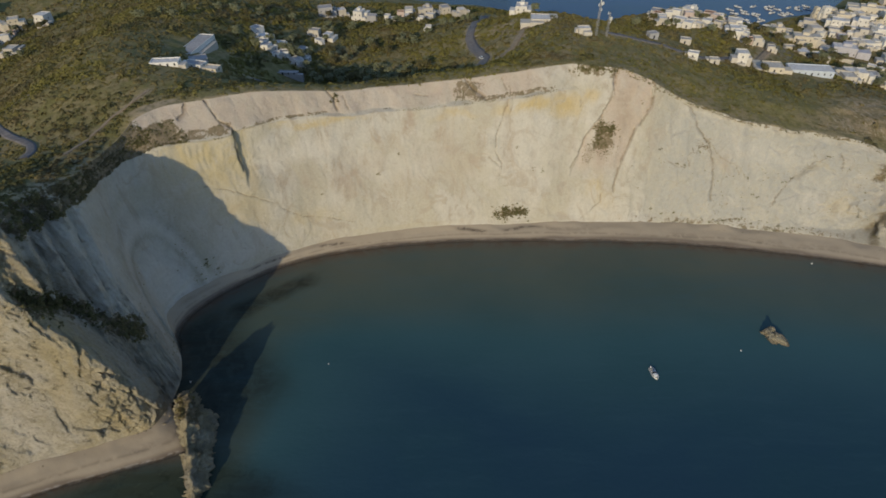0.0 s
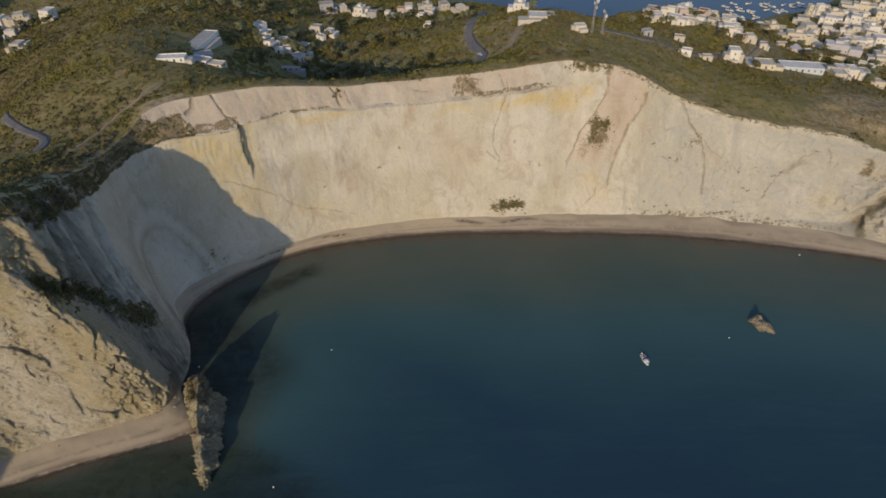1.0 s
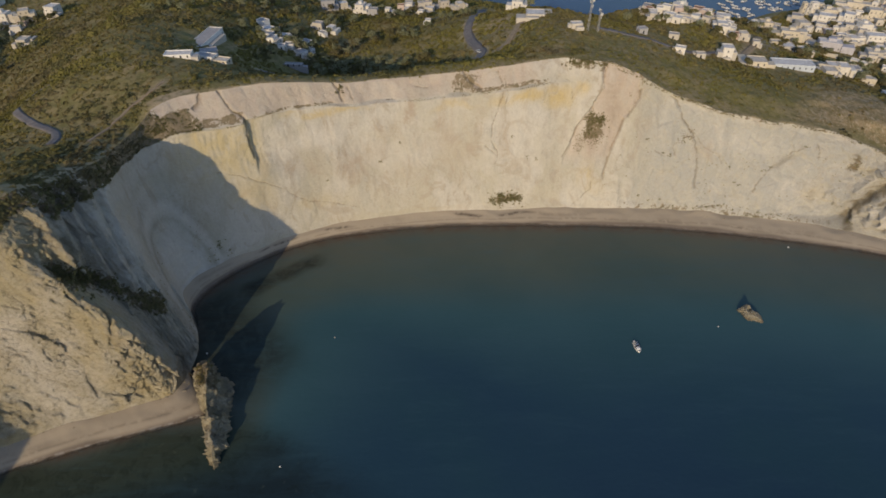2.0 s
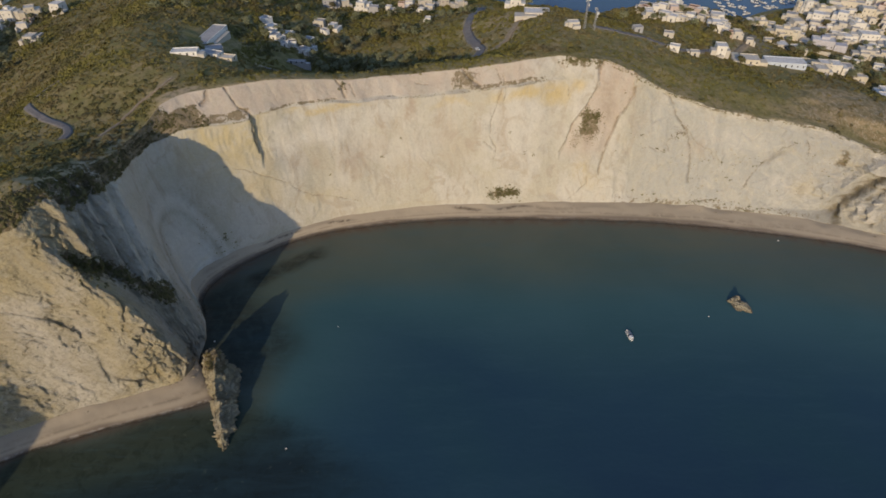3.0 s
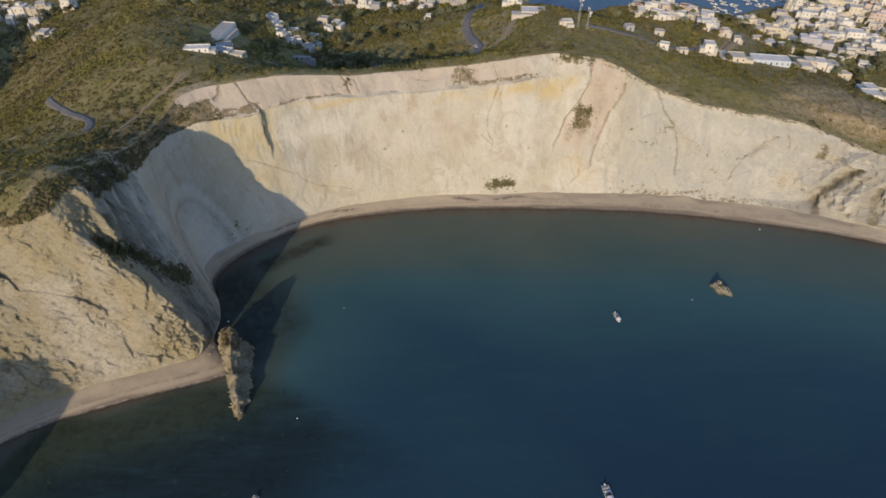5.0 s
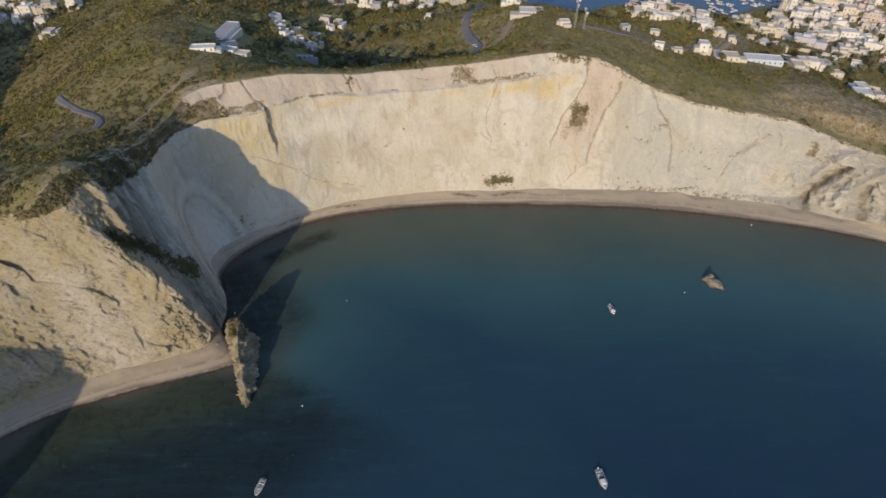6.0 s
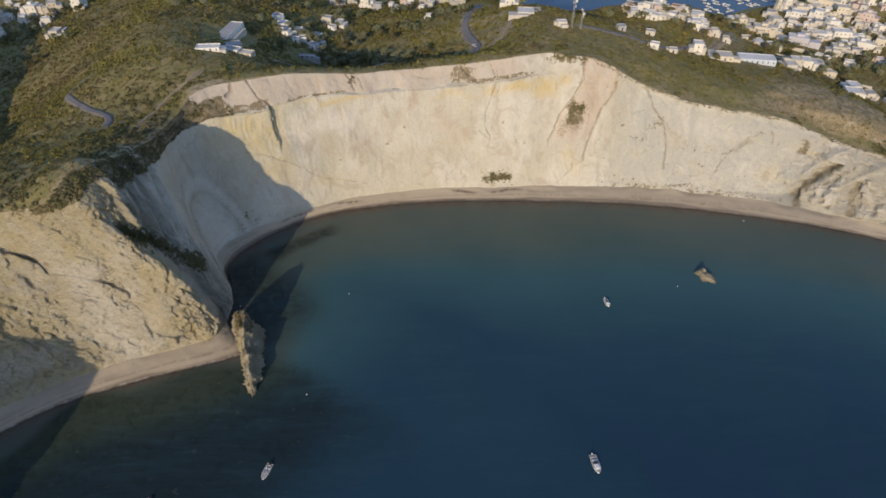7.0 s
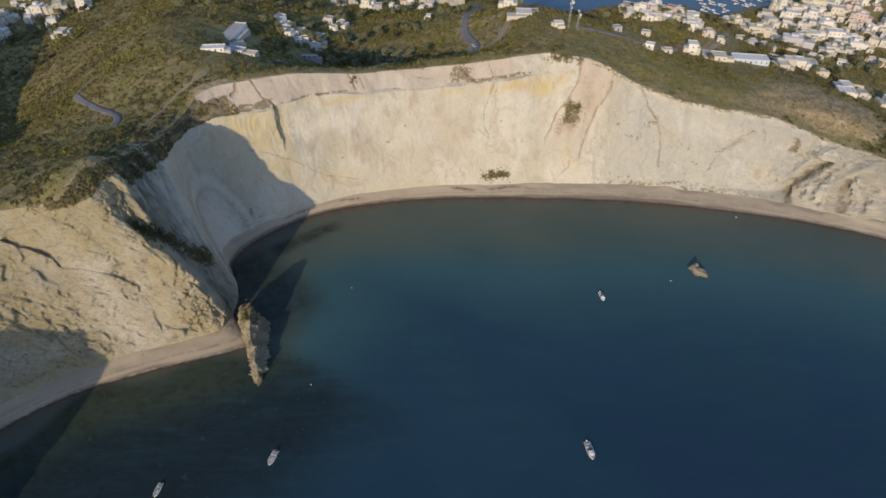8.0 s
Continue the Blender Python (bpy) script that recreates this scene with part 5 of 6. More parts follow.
# ---------------------------------------------------------------- masts
def mast(x, y, height, arms, seed):
    rng = random.Random(seed)
    top = new("radio_mast")
    top.matrix_basis = pose(x, y, float(land(x, y)) - 0.3, 0, 0, 20)
    def bar(bm, a, b, r):
        a, b = Vector(a), Vector(b)
        turn = (b - a).to_track_quat("Z", "Y").to_matrix().to_4x4()
        bmesh.ops.create_cone(bm, cap_ends=True, segments=6, radius1=r, radius2=r, depth=(b - a).length, matrix=Matrix.Translation((a + b) / 2) @ turn)
    w = 0.55
    corners = [(-w, -w), (w, -w), (w, w), (-w, w)]
    for cx, cy in corners:
        bm = bmesh.new()
        bar(bm, (cx, cy, 0), (cx * 0.5, cy * 0.5, height), 0.06)
        part("leg", bm, STEEL, top)
    bm = bmesh.new()
    n = int(height / 1.6)
    for k in range(n):
        s0, s1 = 1 - 0.5 * k / n, 1 - 0.5 * (k + 1) / n
        for (ax, ay), (bx, by) in zip(corners, corners[1:] + corners[:1]):
            bar(bm, (ax * s0, ay * s0, k * height / n), (bx * s1, by * s1, (k + 1) * height / n), 0.04)
            bar(bm, (ax * s1, ay * s1, (k + 1) * height / n), (bx * s1, by * s1, (k + 1) * height / n), 0.035)
    part("lattice", bm, STEEL, top)
    for k in range(arms):
        a = k * 2.1
        z = height * (0.62 + 0.34 * k / max(arms - 1, 1))
        bm = bmesh.new()
        box(bm, 1.1 * math.cos(a) - 0.16, 1.1 * math.cos(a) + 0.16, 1.1 * math.sin(a) - 0.1, 1.1 * math.sin(a) + 0.1, z - 0.8, z + 0.8)
        bar(bm, (0, 0, z), (1.1 * math.cos(a), 1.1 * math.sin(a), z), 0.08)
        part("antenna", bm, BUOY, top, "white panel antenna")
    bm = bmesh.new()
    bmesh.ops.create_cone(bm, cap_ends=True, segments=14, radius1=1.0, radius2=1.0, depth=0.35, matrix=Matrix.Translation((0.6, -0.9, height * 0.78)) @ pose(0, 0, 0, 90, 0, 15))
    part("dish", bm, BUOY, top, "white round dish")
    tagged(top, "tall grey lattice radio mast with white antennas", "mast", "radio masts")


mast(90, 346, 24, 4, 1)
mast(96.5, 347, 14, 2, 2)


# ---------------------------------------------------------------- retaining walls of the town
def terrace_wall(x, y, length, turn, height):
    top = new("terrace_wall")
    top.matrix_basis = pose(x, y, float(land(x, y)), 0, 0, turn)
    bm = bmesh.new()
    box(bm, -length / 2, length / 2, -0.3, 0.3, -2.0, height)
    bmesh.ops.bevel(bm, geom=bm.edges[:], offset=0.05, segments=1, affect="EDGES")
    part("wall", bm, WALLS[2], top)
    bm = bmesh.new()
    box(bm, -length / 2 - 0.05, length / 2 + 0.05, -0.38, 0.38, height + 0.002, height + 0.2)
    part("coping", bm, WALLS[1], top, "cream coping")
    tagged(top, "weathered cream retaining wall between town terraces", "wall", "terrace walls")


for wx, wy, length, turn, height in ((400, 570, 46, -16, 2.2), (432, 552, 40, -18, 2.0), (372, 520, 34, -20, 1.6), (326, 480, 30, -26, 1.5), (300, 440, 26, -34, 1.4), (412, 500, 36, -20, 1.8), (352, 470, 30, -14, 1.4), (286, 420, 24, -20, 1.3), (360, 415, 24, -30, 1.2), (425, 590, 44, -14, 2.0)):
    terrace_wall(wx, wy, length, turn, height)

# ---------------------------------------------------------------- scrub and trees
def leaf_cloud(centres, radii, tones, count, size=0.42, squash=0.75, seed=1):
    """Clumps of many small leaf faces: places, quads and the tone of each face."""
    rng = np.random.default_rng(seed)
    n = len(centres)
    d = rng.normal(size=(n, count, 3))
    d /= np.linalg.norm(d, axis=2, keepdims=True)
    d[..., 2] = np.abs(d[..., 2]) * 1.0 - 0.12
    lump = 0.62 + 0.45 * rng.random((n, count, 1))
    at = centres[:, None, :] + d * lump * radii[:, None, None] * np.array((1, 1, squash))
    normal = d + rng.normal(size=d.shape) * 0.22 + np.array((0, 0, 0.25))
    normal /= np.linalg.norm(normal, axis=2, keepdims=True)
    up = rng.normal(size=d.shape)
    a = np.cross(normal, up)
    a /= np.linalg.norm(a, axis=2, keepdims=True)
    b = np.cross(normal, a)
    s = (radii[:, None, None] * size) * (0.6 + 0.7 * rng.random((n, count, 1)))
    quad = np.stack([at - a * s, at - b * s * 0.8, at + a * s, at + b * s * 0.8], 2)
    tone = np.repeat(tones[:, None], count, 1)
    return quad.reshape(-1, 3), tone.reshape(-1)


def cloud_mesh(name, co, tone, material):
    me = bpy.data.meshes.new(name)
    n = len(co)
    me.vertices.add(n)
    me.vertices.foreach_set("co", co.astype(np.float32).ravel())
    me.loops.add(n)
    me.loops.foreach_set("vertex_index", np.arange(n, dtype=np.int32))
    me.polygons.add(n // 4)
    me.polygons.foreach_set("loop_start", np.arange(0, n, 4, dtype=np.int32))
    me.update(calc_edges=True)
    layer = me.attributes.new("tone", "FLOAT", "FACE")
    layer.data.foreach_set("value", tone.astype(np.float32))
    me.materials.append(material)
    return me


HOUSE_PLACES = []      # filled by the town; scrub keeps clear of it


def scrub_places(n, seed):
    rng = np.random.default_rng(seed)
    x, y = rng.uniform(-490, 450, n), rng.uniform(110, 640, n)
    angle, r = polar(x, y)
    behind = r - table("rim", angle)
    keep = (behind > 0.3) & (angle > 14) & (angle < 186) & (rng.random(n) < np.interp(y, [110, 330, 430, 640], [1, 1, 0.65, 0.45]) * np.interp(x, [-400, -300], [0.55, 1]))
    x, y, angle, behind = x[keep], y[keep], angle[keep], behind[keep]
    patch = bumps(x, y, 0, 38, 3, 51) * 0.7 + bumps(x, y, 0, 11, 2, 52) * 0.5
    keep = rng.random(len(x)) < np.clip(0.88 + 0.5 * patch, 0.35, 1.0)
    dry_face = band(32, 37, 51, 57, angle) * (1 - smoothstep(50, 78, behind))
    keep &= (rng.random(len(x)) > 0.82 * np.maximum(dry_face, field_of(x, y))) & (on_shelf(angle, behind) < 0.4)
    x, y, behind, patch = x[keep], y[keep], behind[keep], patch[keep]
    z = land(x, y)
    keep = (z > 2.5) & (lane_distance(x, y) > 0.7)
    for hx, hy, size in HOUSE_PLACES:
        keep &= np.hypot(x - hx, y - hy) > size
    return x[keep], y[keep], z[keep], behind[keep], patch[keep], rng


def build_scrub():
    x, y, z, behind, patch, rng = scrub_places(150000, 5)
    angle, _ = polar(x, y)
    far = np.interp(y, [330, 480], [1.0, 1.5])
    radius = (0.6 + 1.35 * rng.random(len(x)) ** 2.2) * (1 + 0.3 * np.clip(patch, -0.5, 1)) * np.interp(behind, [0, 12], [0.55, 1.0]) * far
    belt = band(50, 54, 76, 84, angle) * (1 - smoothstep(30, 60, behind))
    glen = band(320, 350, 560, 600, y) * band(-175, -145, 40, 75, x)
    radius = radius * (1 - 0.35 * belt)
    tone = np.clip(0.52 - 0.95 * patch - 0.35 * belt - 0.45 * glen + 0.06 * rng.normal(size=len(x)), 0, 1)
    tall = np.where(rng.random(len(x)) < 0.12, 1.15, 0.8)
    co, t = leaf_cloud(np.stack([x, y, z - 0.1], 1), radius * tall, tone, 7, 0.68, 0.38, 6)
    tagged(new("scrub", cloud_mesh("scrub", co, t, SCRUB)), "olive green and brown Mediterranean scrub over the hill", "shrubs", kind="stuff")


def build_thickets():
    """Larger bushes that stand in dense olive masses among the low scrub."""
    rng = np.random.default_rng(61)
    n = 60000
    x, y = rng.uniform(-430, 330, n), rng.uniform(130, 520, n)
    angle, r = polar(x, y)
    behind = r - table("rim", angle)
    mass = bumps(x, y, 0, 26, 3, 62) + 0.35 * bumps(x, y, 0, 7, 2, 63)
    dry_face = band(32, 37, 51, 57, angle) * (1 - smoothstep(50, 78, behind))
    keep = (behind > 2.5) & (on_shelf(angle, behind) < 0.1) & (angle > 14) & (angle < 186) & (mass > 0.12 + 0.9 * band(48, 54, 82, 88, angle) + 0.5 * dry_face + 3 * field_of(x, y)) & (rng.random(n) < 0.62)
    x, y, mass = x[keep], y[keep], mass[keep]
    z = land(x, y)
    keep = (z > 2.5) & (lane_distance(x, y) > 2.2)
    for hx, hy, size in HOUSE_PLACES:
        keep &= np.hypot(x - hx, y - hy) > size + 1
    x, y, z, mass = x[keep][:11000], y[keep][:11000], z[keep][:11000], mass[keep][:11000]
    radius = (1.1 + 1.3 * rng.random(len(x)) ** 2) * (0.75 + 0.5 * np.clip(mass, 0, 1))
    tone = np.clip(0.35 - 0.3 * mass + 0.10 * rng.normal(size=len(x)), 0, 1)
    co, t = leaf_cloud(np.stack([x, y, z - 0.2], 1), radius, tone, 22, 0.36, 0.6, 64)
    tagged(new("thicket", cloud_mesh("thicket", co, t, DARK_LEAVES)), "dense olive thickets of bushes on the hillside", "shrubs", kind="stuff")


# patches of bushes on the rock: bearing, height up the face, spread, number, size
CLIFF_BUSHES = [
    (92.6, 0.072, 0.5, 10, 1.2), (91.2, 0.080, 0.7, 20, 1.5), (89.4, 0.080, 0.7, 20, 1.5), (88.1, 0.075, 0.35, 6, 1.2),
    (78.6, 0.58, 0.6, 22, 1.2), (77.3, 0.575, 0.7, 26, 1.2), (78.6, 0.50, 0.8, 24, 1.1), (77.6, 0.44, 0.8, 14, 0.9), (79.9, 0.40, 0.6, 9, 0.8), (79.6, 0.45, 0.8, 9, 0.8)]
CLIFF_SPOTS = [
    (106.3, 0.525), (117.4, 0.32), (109.4, 0.41), (87.5, 0.36), (67.1, 0.45), (66.8, 0.46), (65.9, 0.6), (65.6, 0.58), (65.1, 0.61), (70.5, 0.525), (68.0, 0.454), (74.1, 0.78), (59.2, 0.44),
    (58.0, 0.30), (58.4, 0.067), (69.9, 0.08), (55.3, 0.46), (54.8, 0.49), (52.3, 0.74), (46.9, 0.69), (45.8, 0.60), (57.4, 0.28), (134.1, 0.085), (134.05, 0.10), (134.0, 0.115), (133.95, 0.13), (90.0, 0.5), (86.2, 0.34)]




def bush_list():
    rng = np.random.default_rng(9)
    rows = []
    for bearing, height, spread, n, size in CLIFF_BUSHES:
        n = n * 5
        rows.append(np.stack([bearing + rng.normal(size=n) * spread * 0.65, height + rng.normal(size=n) * 0.022, size * rng.uniform(0.2, 0.6, n)], 1))
    for b, h in CLIFF_SPOTS:
        rows.append(np.stack([b + rng.normal(size=3) * 0.12, h + rng.normal(size=3) * 0.006, rng.uniform(0.35, 0.75, 3)], 1))

    def spread(n, a0, a1, q0, q1, s0, s1):
        """Bushes in loose groups over a stretch of the face."""
        g = max(n // 7, 1)
        ga, gq = rng.uniform(a0, a1, g), rng.uniform(q0, q1, g)
        k = rng.integers(0, g, n)
        a = np.clip(ga[k] + rng.normal(size=n) * (a1 - a0) * 0.035, a0, a1)
        q = np.clip(gq[k] + rng.normal(size=n) * max((q1 - q0) * 0.12, 0.006), q0, q1)
        rows.append(np.stack([a, q, s0 + (s1 - s0) * rng.random(n) ** 1.8], 1))
    spread(150, 41, 76, 0.10, 0.75, 0.2, 0.55)       # tufts on the broken eastern face
    spread(110, 44, 72, 0.01, 0.07, 0.25, 0.7)       # along its foot
    spread(90, 112, 128, 0.805, 0.845, 0.12, 0.4)    # on the ledge
    spread(60, 98, 112, 0.81, 0.85, 0.12, 0.4)
    spread(120, 84, 98, 0.81, 0.86, 0.15, 0.5)
    spread(260, 77.5, 82.5, 0.95, 1.0, 0.3, 0.8)
    spread(50, 81, 84, 0.92, 0.98, 0.25, 0.6)       # growth hanging over the rim
    spread(30, 95.0, 97.5, 0.84, 1.0, 0.2, 0.5)
    spread(50, 112.6, 114.0, 0.93, 1.0, 0.3, 0.8)
    spread(760, 130.5, 142, 0.82, 0.935, 0.25, 0.75)
    spread(300, 134, 142, 0.88, 0.99, 0.3, 0.8)
    spread(80, 133, 146, 0.02, 0.32, 0.2, 0.6)     # inner wall of the bay
    spread(620, 141, 152, 0.84, 1.0, 0.5, 1.4)
    spread(420, 152, 160.5, 0.93, 1.0, 0.4, 1.2)
    way = np.array(CREST_LINE)
    u = rng.uniform(0, len(way) - 1, 900)
    rows.append(np.stack([np.interp(u, range(len(way)), way[:, 0]) + rng.normal(size=900) * 0.5, np.interp(u, range(len(way)), way[:, 1]) + rng.normal(size=900) * 0.022, 0.3 + 0.8 * rng.random(900) ** 1.6], 1))
    spread(60, 162, 174, 0.93, 1.0, 0.3, 0.7)
    spread(90, 156, 172, 0.15, 0.80, 0.2, 0.5)
    spread(420, 40, 78, 0.962, 1.0, 0.25, 0.65)       # along the eastern rim
    return np.concatenate(rows), rng


def build_rock_bushes():
    rows, rng = bush_list()
    x, y, z, _, _ = cliff_places(rows[:, 0], np.clip(rows[:, 1], 0.005, 1))
    tone = np.clip(rng.random(len(rows)) * 0.8, 0, 1)
    co, t = leaf_cloud(np.stack([x, y, z], 1), rows[:, 2], tone, 16, 0.42, 0.7, 10)
    tagged(new("cliff_bushes", cloud_mesh("cliff_bushes", co, t, DARK_LEAVES)), "dark bushes and tufts growing on the rock face", "shrubs", kind="stuff")
    # growth on the head of the spur
    n = 60
    s = rng.uniform(0.08, 0.32, n)
    x = -101 + s * 10 + rng.normal(size=n) * 1.3
    y = 143 - s * 40 + rng.normal(size=n) * 1.3
    co, t = leaf_cloud(np.stack([x, y, np.full(n, 17.9) - np.abs(rng.normal(size=n)) * 1.2], 1), rng.uniform(0.4, 1.1, n), rng.random(n), 24, 0.36, 0.7, 11)
    tagged(new("spur_bushes", cloud_mesh("spur_bushes", co, t, SCRUB)), "low olive bushes on the head of the rock spur", "shrubs", kind="stuff")


def tree_kind(seed, height, radius, material):
    """A tree: tapered trunk with limbs, and a crown of many leaf clumps."""
    rng = np.random.default_rng(seed)
    top = new("tree")
    bm = bmesh.new()
    limbs = [((0, 0, -0.6), (0.15, 0.1, height * 0.55), 0.28, 0.16)]
    for k in range(5):
        a = k * 1.26 + rng.random()
        limbs.append(((0.1, 0.08, height * (0.35 + 0.06 * k)), (math.cos(a) * radius * 0.6, math.sin(a) * radius * 0.6, height * (0.62 + 0.06 * k)), 0.13, 0.05))
    for a, b, r0, r1 in limbs:
        a, b = Vector(a), Vector(b)
        turn = (b - a).to_track_quat("Z", "Y").to_matrix().to_4x4()
        bmesh.ops.create_cone(bm, segments=6, radius1=r0, radius2=r1, depth=(b - a).length, matrix=Matrix.Translation((a + b) / 2) @ turn)
    part("trunk", bm, BARK, top, "brown trunk with limbs")
    n = 20
    d = rng.normal(size=(n, 3))
    d /= np.linalg.norm(d, axis=1)[:, None]
    c = d * rng.uniform(0.35, 0.95, (n, 1)) * np.array((radius, radius, height * 0.34)) + np.array((0, 0, height * 0.68))
    co, t = leaf_cloud(c, rng.uniform(0.28, 0.5, n) * radius, rng.random(n), 18, 0.38, 0.9, seed)
    crown = new("crown", cloud_mesh("crown", co, t, material))
    crown.parent = top
    return tagged(top, "dark green leafy tree on the slope", "tree", "hillside trees")


# stands of trees: middle, spread, number
GLEN_GROVES = [(-88, 392, 10, 7), (-118, 417, 7, 6), (-108, 416, 6, 4), (-78, 395, 12, 10), (-48, 392, 12, 10), (-20, 385, 10, 8), (-140, 415, 10, 6), (-112, 444, 10, 6),
          (-80, 430, 12, 8), (-50, 450, 16, 9), (-85, 480, 14, 7), (-120, 480, 16, 8), (-160, 470, 14, 6), (-40, 500, 16, 8), (-205, 420, 18, 6)]
TOWN_GROVES = [(345, 430, 14, 9), (320, 470, 14, 6),
          (355, 460, 12, 7), (385, 440, 14, 6), (180, 480, 14, 5), (235, 470, 12, 5), (150, 430, 14, 5), (-395, 500, 16, 7), (-425, 545, 24, 12), (-380, 535, 20, 8), (-350, 430, 22, 9), (300, 470, 14, 7), (325, 520, 12, 6), (365, 520, 12, 6), (385, 465, 12, 7), (410, 440, 16, 8), (270, 490, 12, 6), (285, 440, 12, 6), (410, 530, 14, 5), (200, 410, 9, 4), (-20, 440, 16, 8), (20, 470, 12, 5)]


def build_trees():
    rng = np.random.default_rng(21)
    kinds = [tree_kind(31, 7.0, 3.2, TREE_LEAVES), tree_kind(32, 5.5, 2.8, TREE_LEAVES), tree_kind(33, 6.2, 3.6, DARK_LEAVES)]
    used = [False] * len(kinds)
    gardens = [(hx, hy, size * 1.15, 1) for hx, hy, size in HOUSE_PLACES if hy > 360]
    for gx, gy, spread, n in GLEN_GROVES + TOWN_GROVES + gardens:
        for _ in range(n):
            x, y = gx + rng.normal() * spread * 0.7, gy + rng.normal() * spread * 0.7
            if float(field_of(np.array([x]), np.array([y]))[0]) > 0.1 or any(math.hypot(x - hx, y - hy) < size for hx, hy, size in HOUSE_PLACES) or float(lane_distance(np.array([x]), np.array([y]))[0]) < 1.5:
                continue
            m = pose(x, y, float(land(x, y)) + 0.2, 0, 0, rng.uniform(0, 360)) 
            k = int(rng.integers(3))
            if used[k]:
                copy_thing(kinds[k], m)
            else:
                kinds[k].matrix_basis, used[k] = m, True

# ---------------------------------------------------------------- boats
def hull_sections(length, beam, n=13):
    for k in range(n):
        s = k / (n - 1)
        half = beam / 2 * (0.90 + 0.10 * min(s * 3, 1)) * (1 - max(0, (s - 0.55) / 0.45) ** 2.6)
        yield s, max(half, 0.02), 0.55 + 0.35 * s ** 2


def motorboat(x, y, length, beam, heading, cabin, engines, label, group=""):
    """A motorboat at anchor; heading: degrees of the bow from straight ahead, to the left."""
    top = new("motorboat")
    top.matrix_basis = pose(x, y, 0, 0, 0, heading)
    bm = bmesh.new()
    rings = []
    for s, half, free in hull_sections(length, beam):
        yy = (s - 0.5) * length
        keel = -0.35 + 0.5 * max(0, (s - 0.7) / 0.3) ** 2
        rings.append([bm.verts.new(p) for p in ((-half, yy, free), (-half * 0.92, yy, 0.15), (0, yy, keel), (half * 0.92, yy, 0.15), (half, yy, free))])
    for a, b in zip(rings[:-1], rings[1:]):
        for k in range(4):
            bm.faces.new((a[k], a[k + 1], b[k + 1], b[k]))
    bm.faces.new(rings[0][::-1])
    part("hull", bm, GEL, top)
    bm = bmesh.new()
    rim = list(hull_sections(length * 0.985, beam * 0.95))
    left = [bm.verts.new((-h, (s - 0.5) * length * 0.985, f - (0.30 if s < 0.5 else 0.03))) for s, h, f in rim]
    right = [bm.verts.new((h, (s - 0.5) * length * 0.985, f - (0.30 if s < 0.5 else 0.03))) for s, h, f in rim]
    for k in range(len(rim) - 1):
        bm.faces.new((left[k], right[k], right[k + 1], left[k + 1]))
    part("deck", bm, DECK, top, "beige deck")
    bm = bmesh.new()
    edge = list(hull_sections(length, beam))
    pts = [(-h, (s - 0.5) * length, f) for s, h, f in edge] + [(h, (s - 0.5) * length, f) for s, h, f in edge[::-1]]
    rings = []
    for px, py, pz in pts:
        out = Vector((px, py * 0.4, 0)).normalized()
        rings.append([bm.verts.new(Vector((px, py, pz)) + out * 0.09 * math.cos(k * math.pi / 3) + Vector((0, 0, 0.09 * math.sin(k * math.pi / 3)))) for k in range(6)])
    for ra, rb in zip(rings[:-1], rings[1:]):
        for k in range(6):
            bm.faces.new((ra[k], ra[(k + 1) % 6], rb[(k + 1) % 6], rb[k]))
    part("gunwale", bm, GEL, top)
    if cabin:
        bm = bmesh.new()
        box(bm, -beam * 0.30, beam * 0.30, length * 0.02, length * 0.30, 0.4, 1.35)
        bmesh.ops.bevel(bm, geom=bm.edges[:], offset=0.22, segments=3, affect="EDGES")
        part("cabin", bm, GEL, top)
        bm = bmesh.new()
        box(bm, -beam * 0.32, beam * 0.32, -length * 0.07, length * 0.03, 0.55, 1.55)
        bmesh.ops.bevel(bm, geom=bm.edges[:], offset=0.15, segments=2, affect="EDGES")
        part("windscreen", bm, SCREEN, top, "dark tinted windscreen")
    else:
        bm = bmesh.new()
        box(bm, -0.38, 0.38, -length * 0.02, length * 0.12, 0.3, 1.35)
        bmesh.ops.bevel(bm, geom=bm.edges[:], offset=0.12, segments=2, affect="EDGES")
        part("console", bm, GEL, top, "white steering console")
        bm = bmesh.new()
        box(bm, -0.34, 0.34, length * 0.10, length * 0.13, 1.2, 1.75)
        part("windscreen", bm, SCREEN, top, "small dark windscreen")
    for k in range(2):
        bm = bmesh.new()
        box(bm, -beam * 0.36, beam * 0.36, -length * (0.40 - 0.17 * k), -length * (0.34 - 0.17 * k), 0.3, 0.85)
        bmesh.ops.bevel(bm, geom=bm.edges[:], offset=0.1, segments=2, affect="EDGES")
        part("bench", bm, GEL if k else DECK, top)
    for k in range(engines):
        sx = (k - (engines - 1) / 2) * 0.75
        bm = bmesh.new()
        box(bm, sx - 0.25, sx + 0.25, -length * 0.5 - 0.75, -length * 0.5 - 0.05, -0.2, 1.15)
        bmesh.ops.bevel(bm, geom=bm.edges[:], offset=0.12, segments=2, affect="EDGES")
        part("outboard_motor", bm, GEL if cabin else RUBBER, top)
    return tagged(top, label, "boat", group)


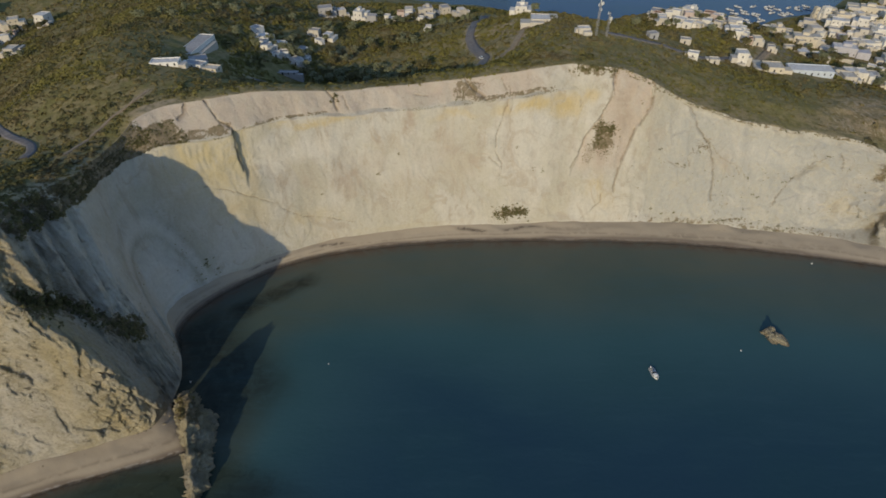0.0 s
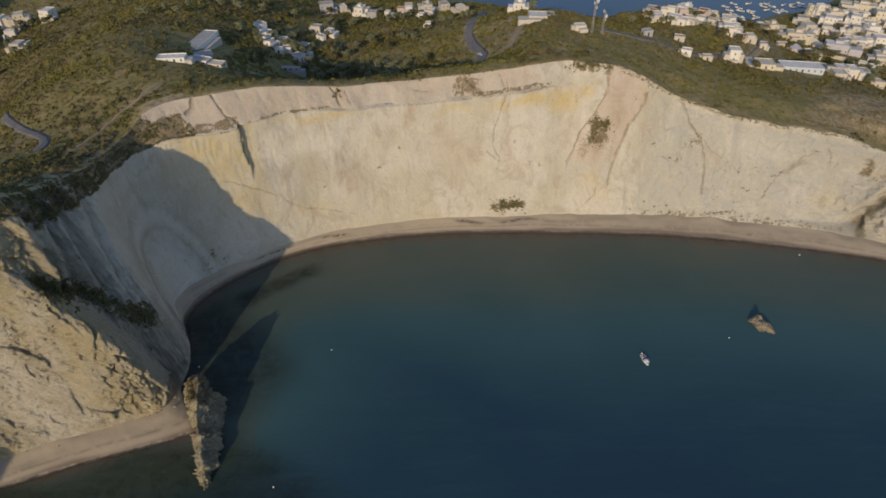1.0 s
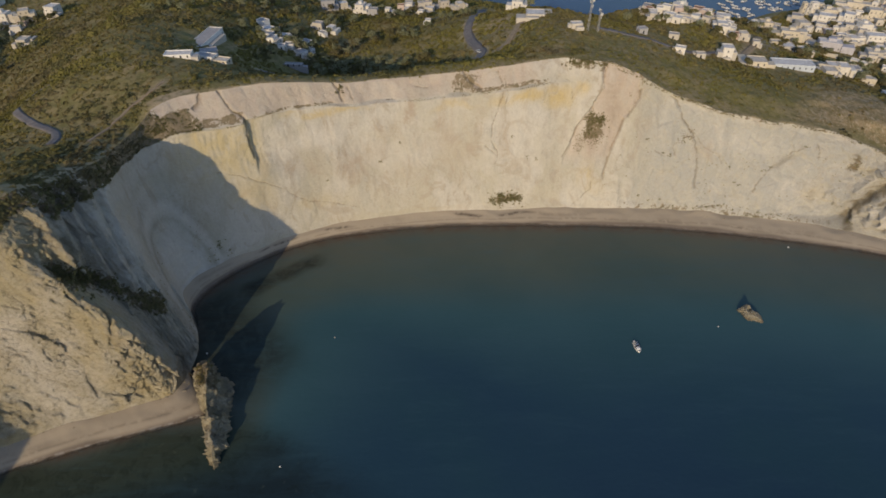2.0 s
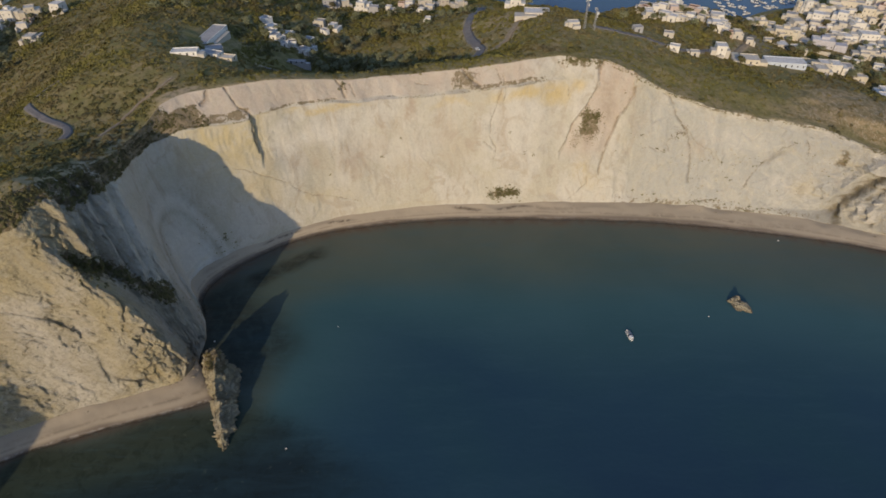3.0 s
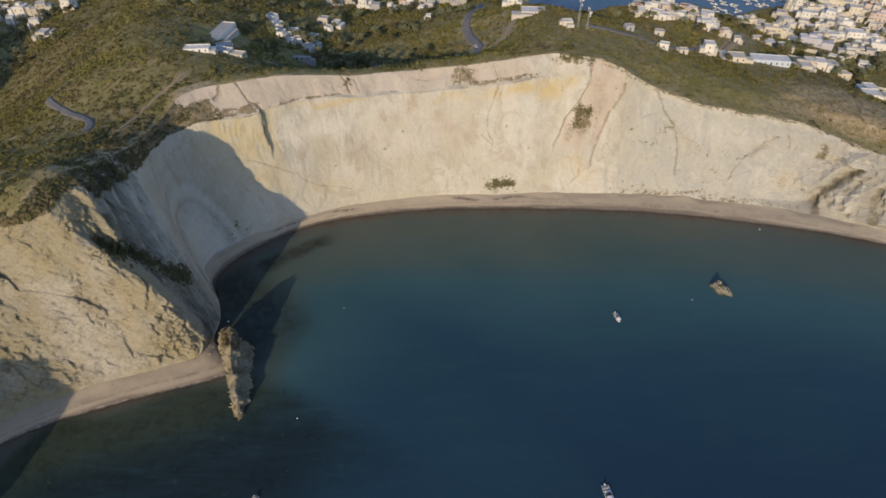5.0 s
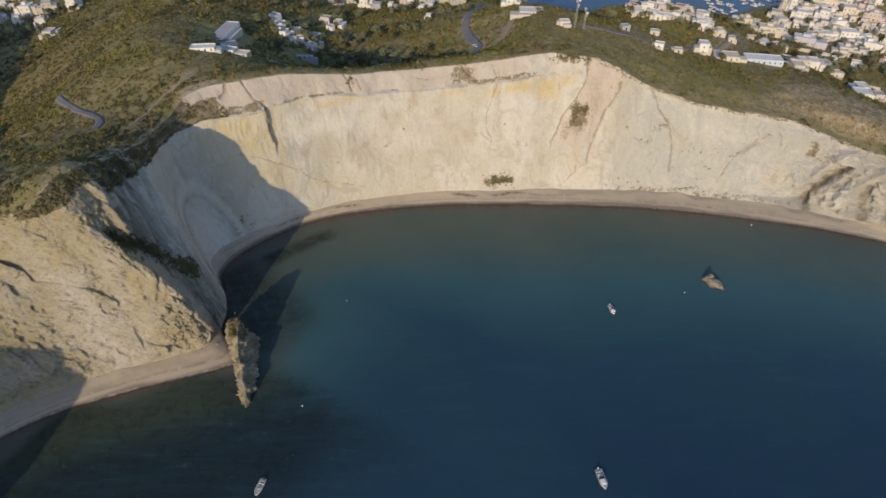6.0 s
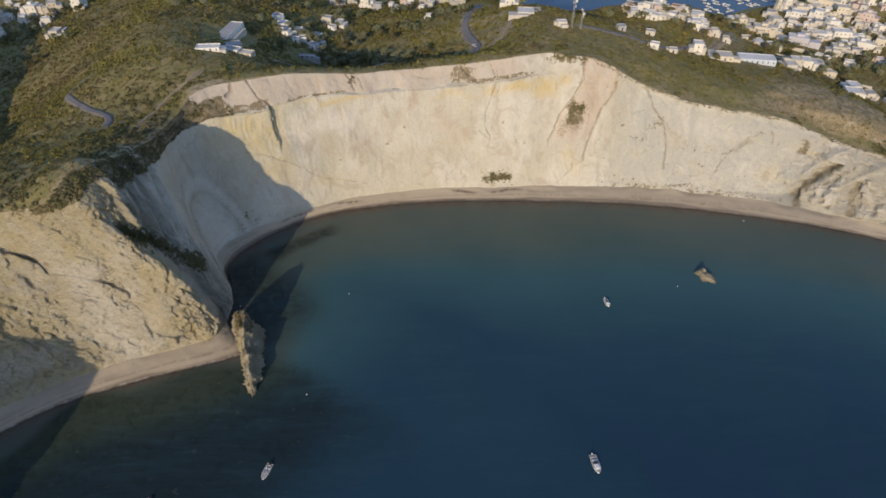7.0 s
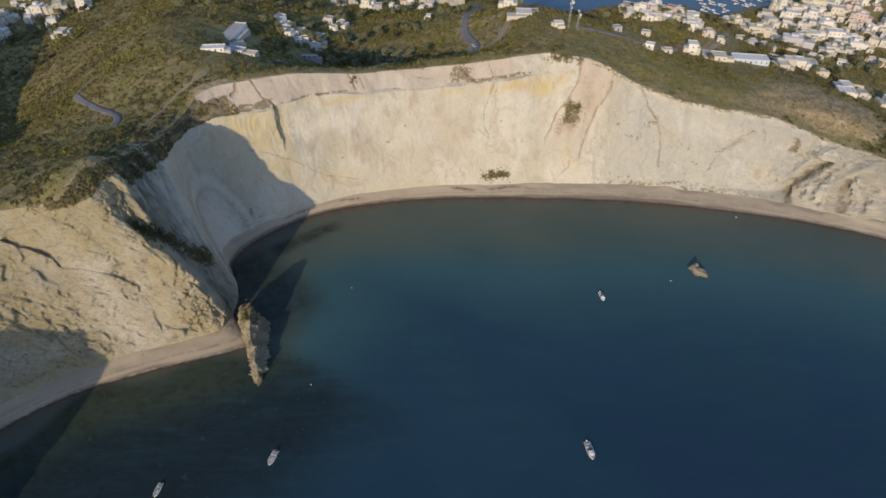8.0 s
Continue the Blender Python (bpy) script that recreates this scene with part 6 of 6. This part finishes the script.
motorboat(66.5, 68, 8.6, 3.2, 189, True, 1, "white motorboat with a tinted windscreen at anchor")
motorboat(-74, 64.5, 7.2, 2.7, 165, False, 2, "open white boat with two outboard motors at anchor")
motorboat(-119, 50, 6.0, 2.3, 172, False, 1, "small open white boat at anchor near the cove")
motorboat(91.5, 163, 6.2, 2.6, 190, True, 1, "small white motorboat at anchor near the islet")
moored = motorboat(300, 612, 8.0, 2.6, 40, True, 1, "small white boat moored in the harbour", "moored boats")
rng = random.Random(4)
for row in range(6):
    for c in range(9):
        bx, by = 300 + c * 12 + row * 2 + rng.uniform(-4, 4), 606 + row * 9.5 + rng.uniform(-3, 3)
        if (row or c) and rng.random() < 0.85 and float(land(bx, by)) < -0.5:
            copy_thing(moored, pose(bx, by, 0, 0, 0, rng.choice((40, 55, 220, 35, 120)) + rng.uniform(-10, 10)))


def buoy(x, y, r):
    top = new("mooring_buoy")
    top.matrix_basis = pose(x, y, 0.1)
    bm = bmesh.new()
    bmesh.ops.create_uvsphere(bm, u_segments=12, v_segments=8, radius=r)
    part("float", bm, BUOY, top)
    bm = bmesh.new()
    bmesh.ops.create_cone(bm, cap_ends=True, segments=8, radius1=r * 0.25, radius2=r * 0.25, depth=r * 0.7, matrix=Matrix.Translation((0, 0, r * 1.2)))
    part("ring", bm, STEEL, top)
    tagged(top, "round white mooring buoy floating in the bay", "buoy", "mooring buoys")


for bx, by, r in ((-63.5, 103.3, 0.32), (134.5, 176.2, 0.3), (-109, 160, 0.38), (-51, 169.5, 0.25), (195.3, 235.7, 0.4)):
    buoy(bx, by, r)


# ---------------------------------------------------------------- a car on the lane
def car(x, y, turn):
    top = new("car")
    top.matrix_basis = pose(x, y, float(land(x, y)) + 0.46, 0, 0, turn)
    bm = bmesh.new()
    box(bm, -0.85, 0.85, -2.05, 2.05, 0.28, 0.85)
    bmesh.ops.bevel(bm, geom=bm.edges[:], offset=0.14, segments=2, affect="EDGES")
    part("body", bm, GEL, top)
    bm = bmesh.new()
    bmesh.ops.create_cube(bm, size=1, matrix=Matrix.Translation((0, -0.2, 1.1)) @ Matrix.Diagonal((1.5, 2.3, 0.55, 1)))
    for v in bm.verts:
        if v.co.z > 1.1:
            v.co.x, v.co.y = v.co.x * 0.82, -0.2 + (v.co.y + 0.2) * 0.7
    part("cabin_glass", bm, SCREEN, top, "dark car windows")
    bm = bmesh.new()
    box(bm, -0.6, 0.6, -1.0, 0.6, 1.378, 1.43)
    bmesh.ops.bevel(bm, geom=bm.edges[:], offset=0.02, segments=1, affect="EDGES")
    part("roof", bm, GEL, top)
    for sx in (-0.78, 0.78):
        for sy in (-1.25, 1.3):
            bm = bmesh.new()
            bmesh.ops.create_cone(bm, cap_ends=True, segments=14, radius1=0.32, radius2=0.32, depth=0.2, matrix=Matrix.Translation((sx, sy, 0.32)) @ pose(0, 0, 0, 0, 90, 0))
            part("wheel", bm, RUBBER, top)
    tagged(top, "small white car stopped on the asphalt lane", "car", "cars on the lane")


car(24.6, 361.5, 35)
car(-45, 354.2, -112)
car(-52, 357.0, -110)
car(-38, 351.4, -112)

HOUSE_PLACES.extend(CLEAR)
build_scrub()
build_thickets()
build_rock_bushes()
build_trees()
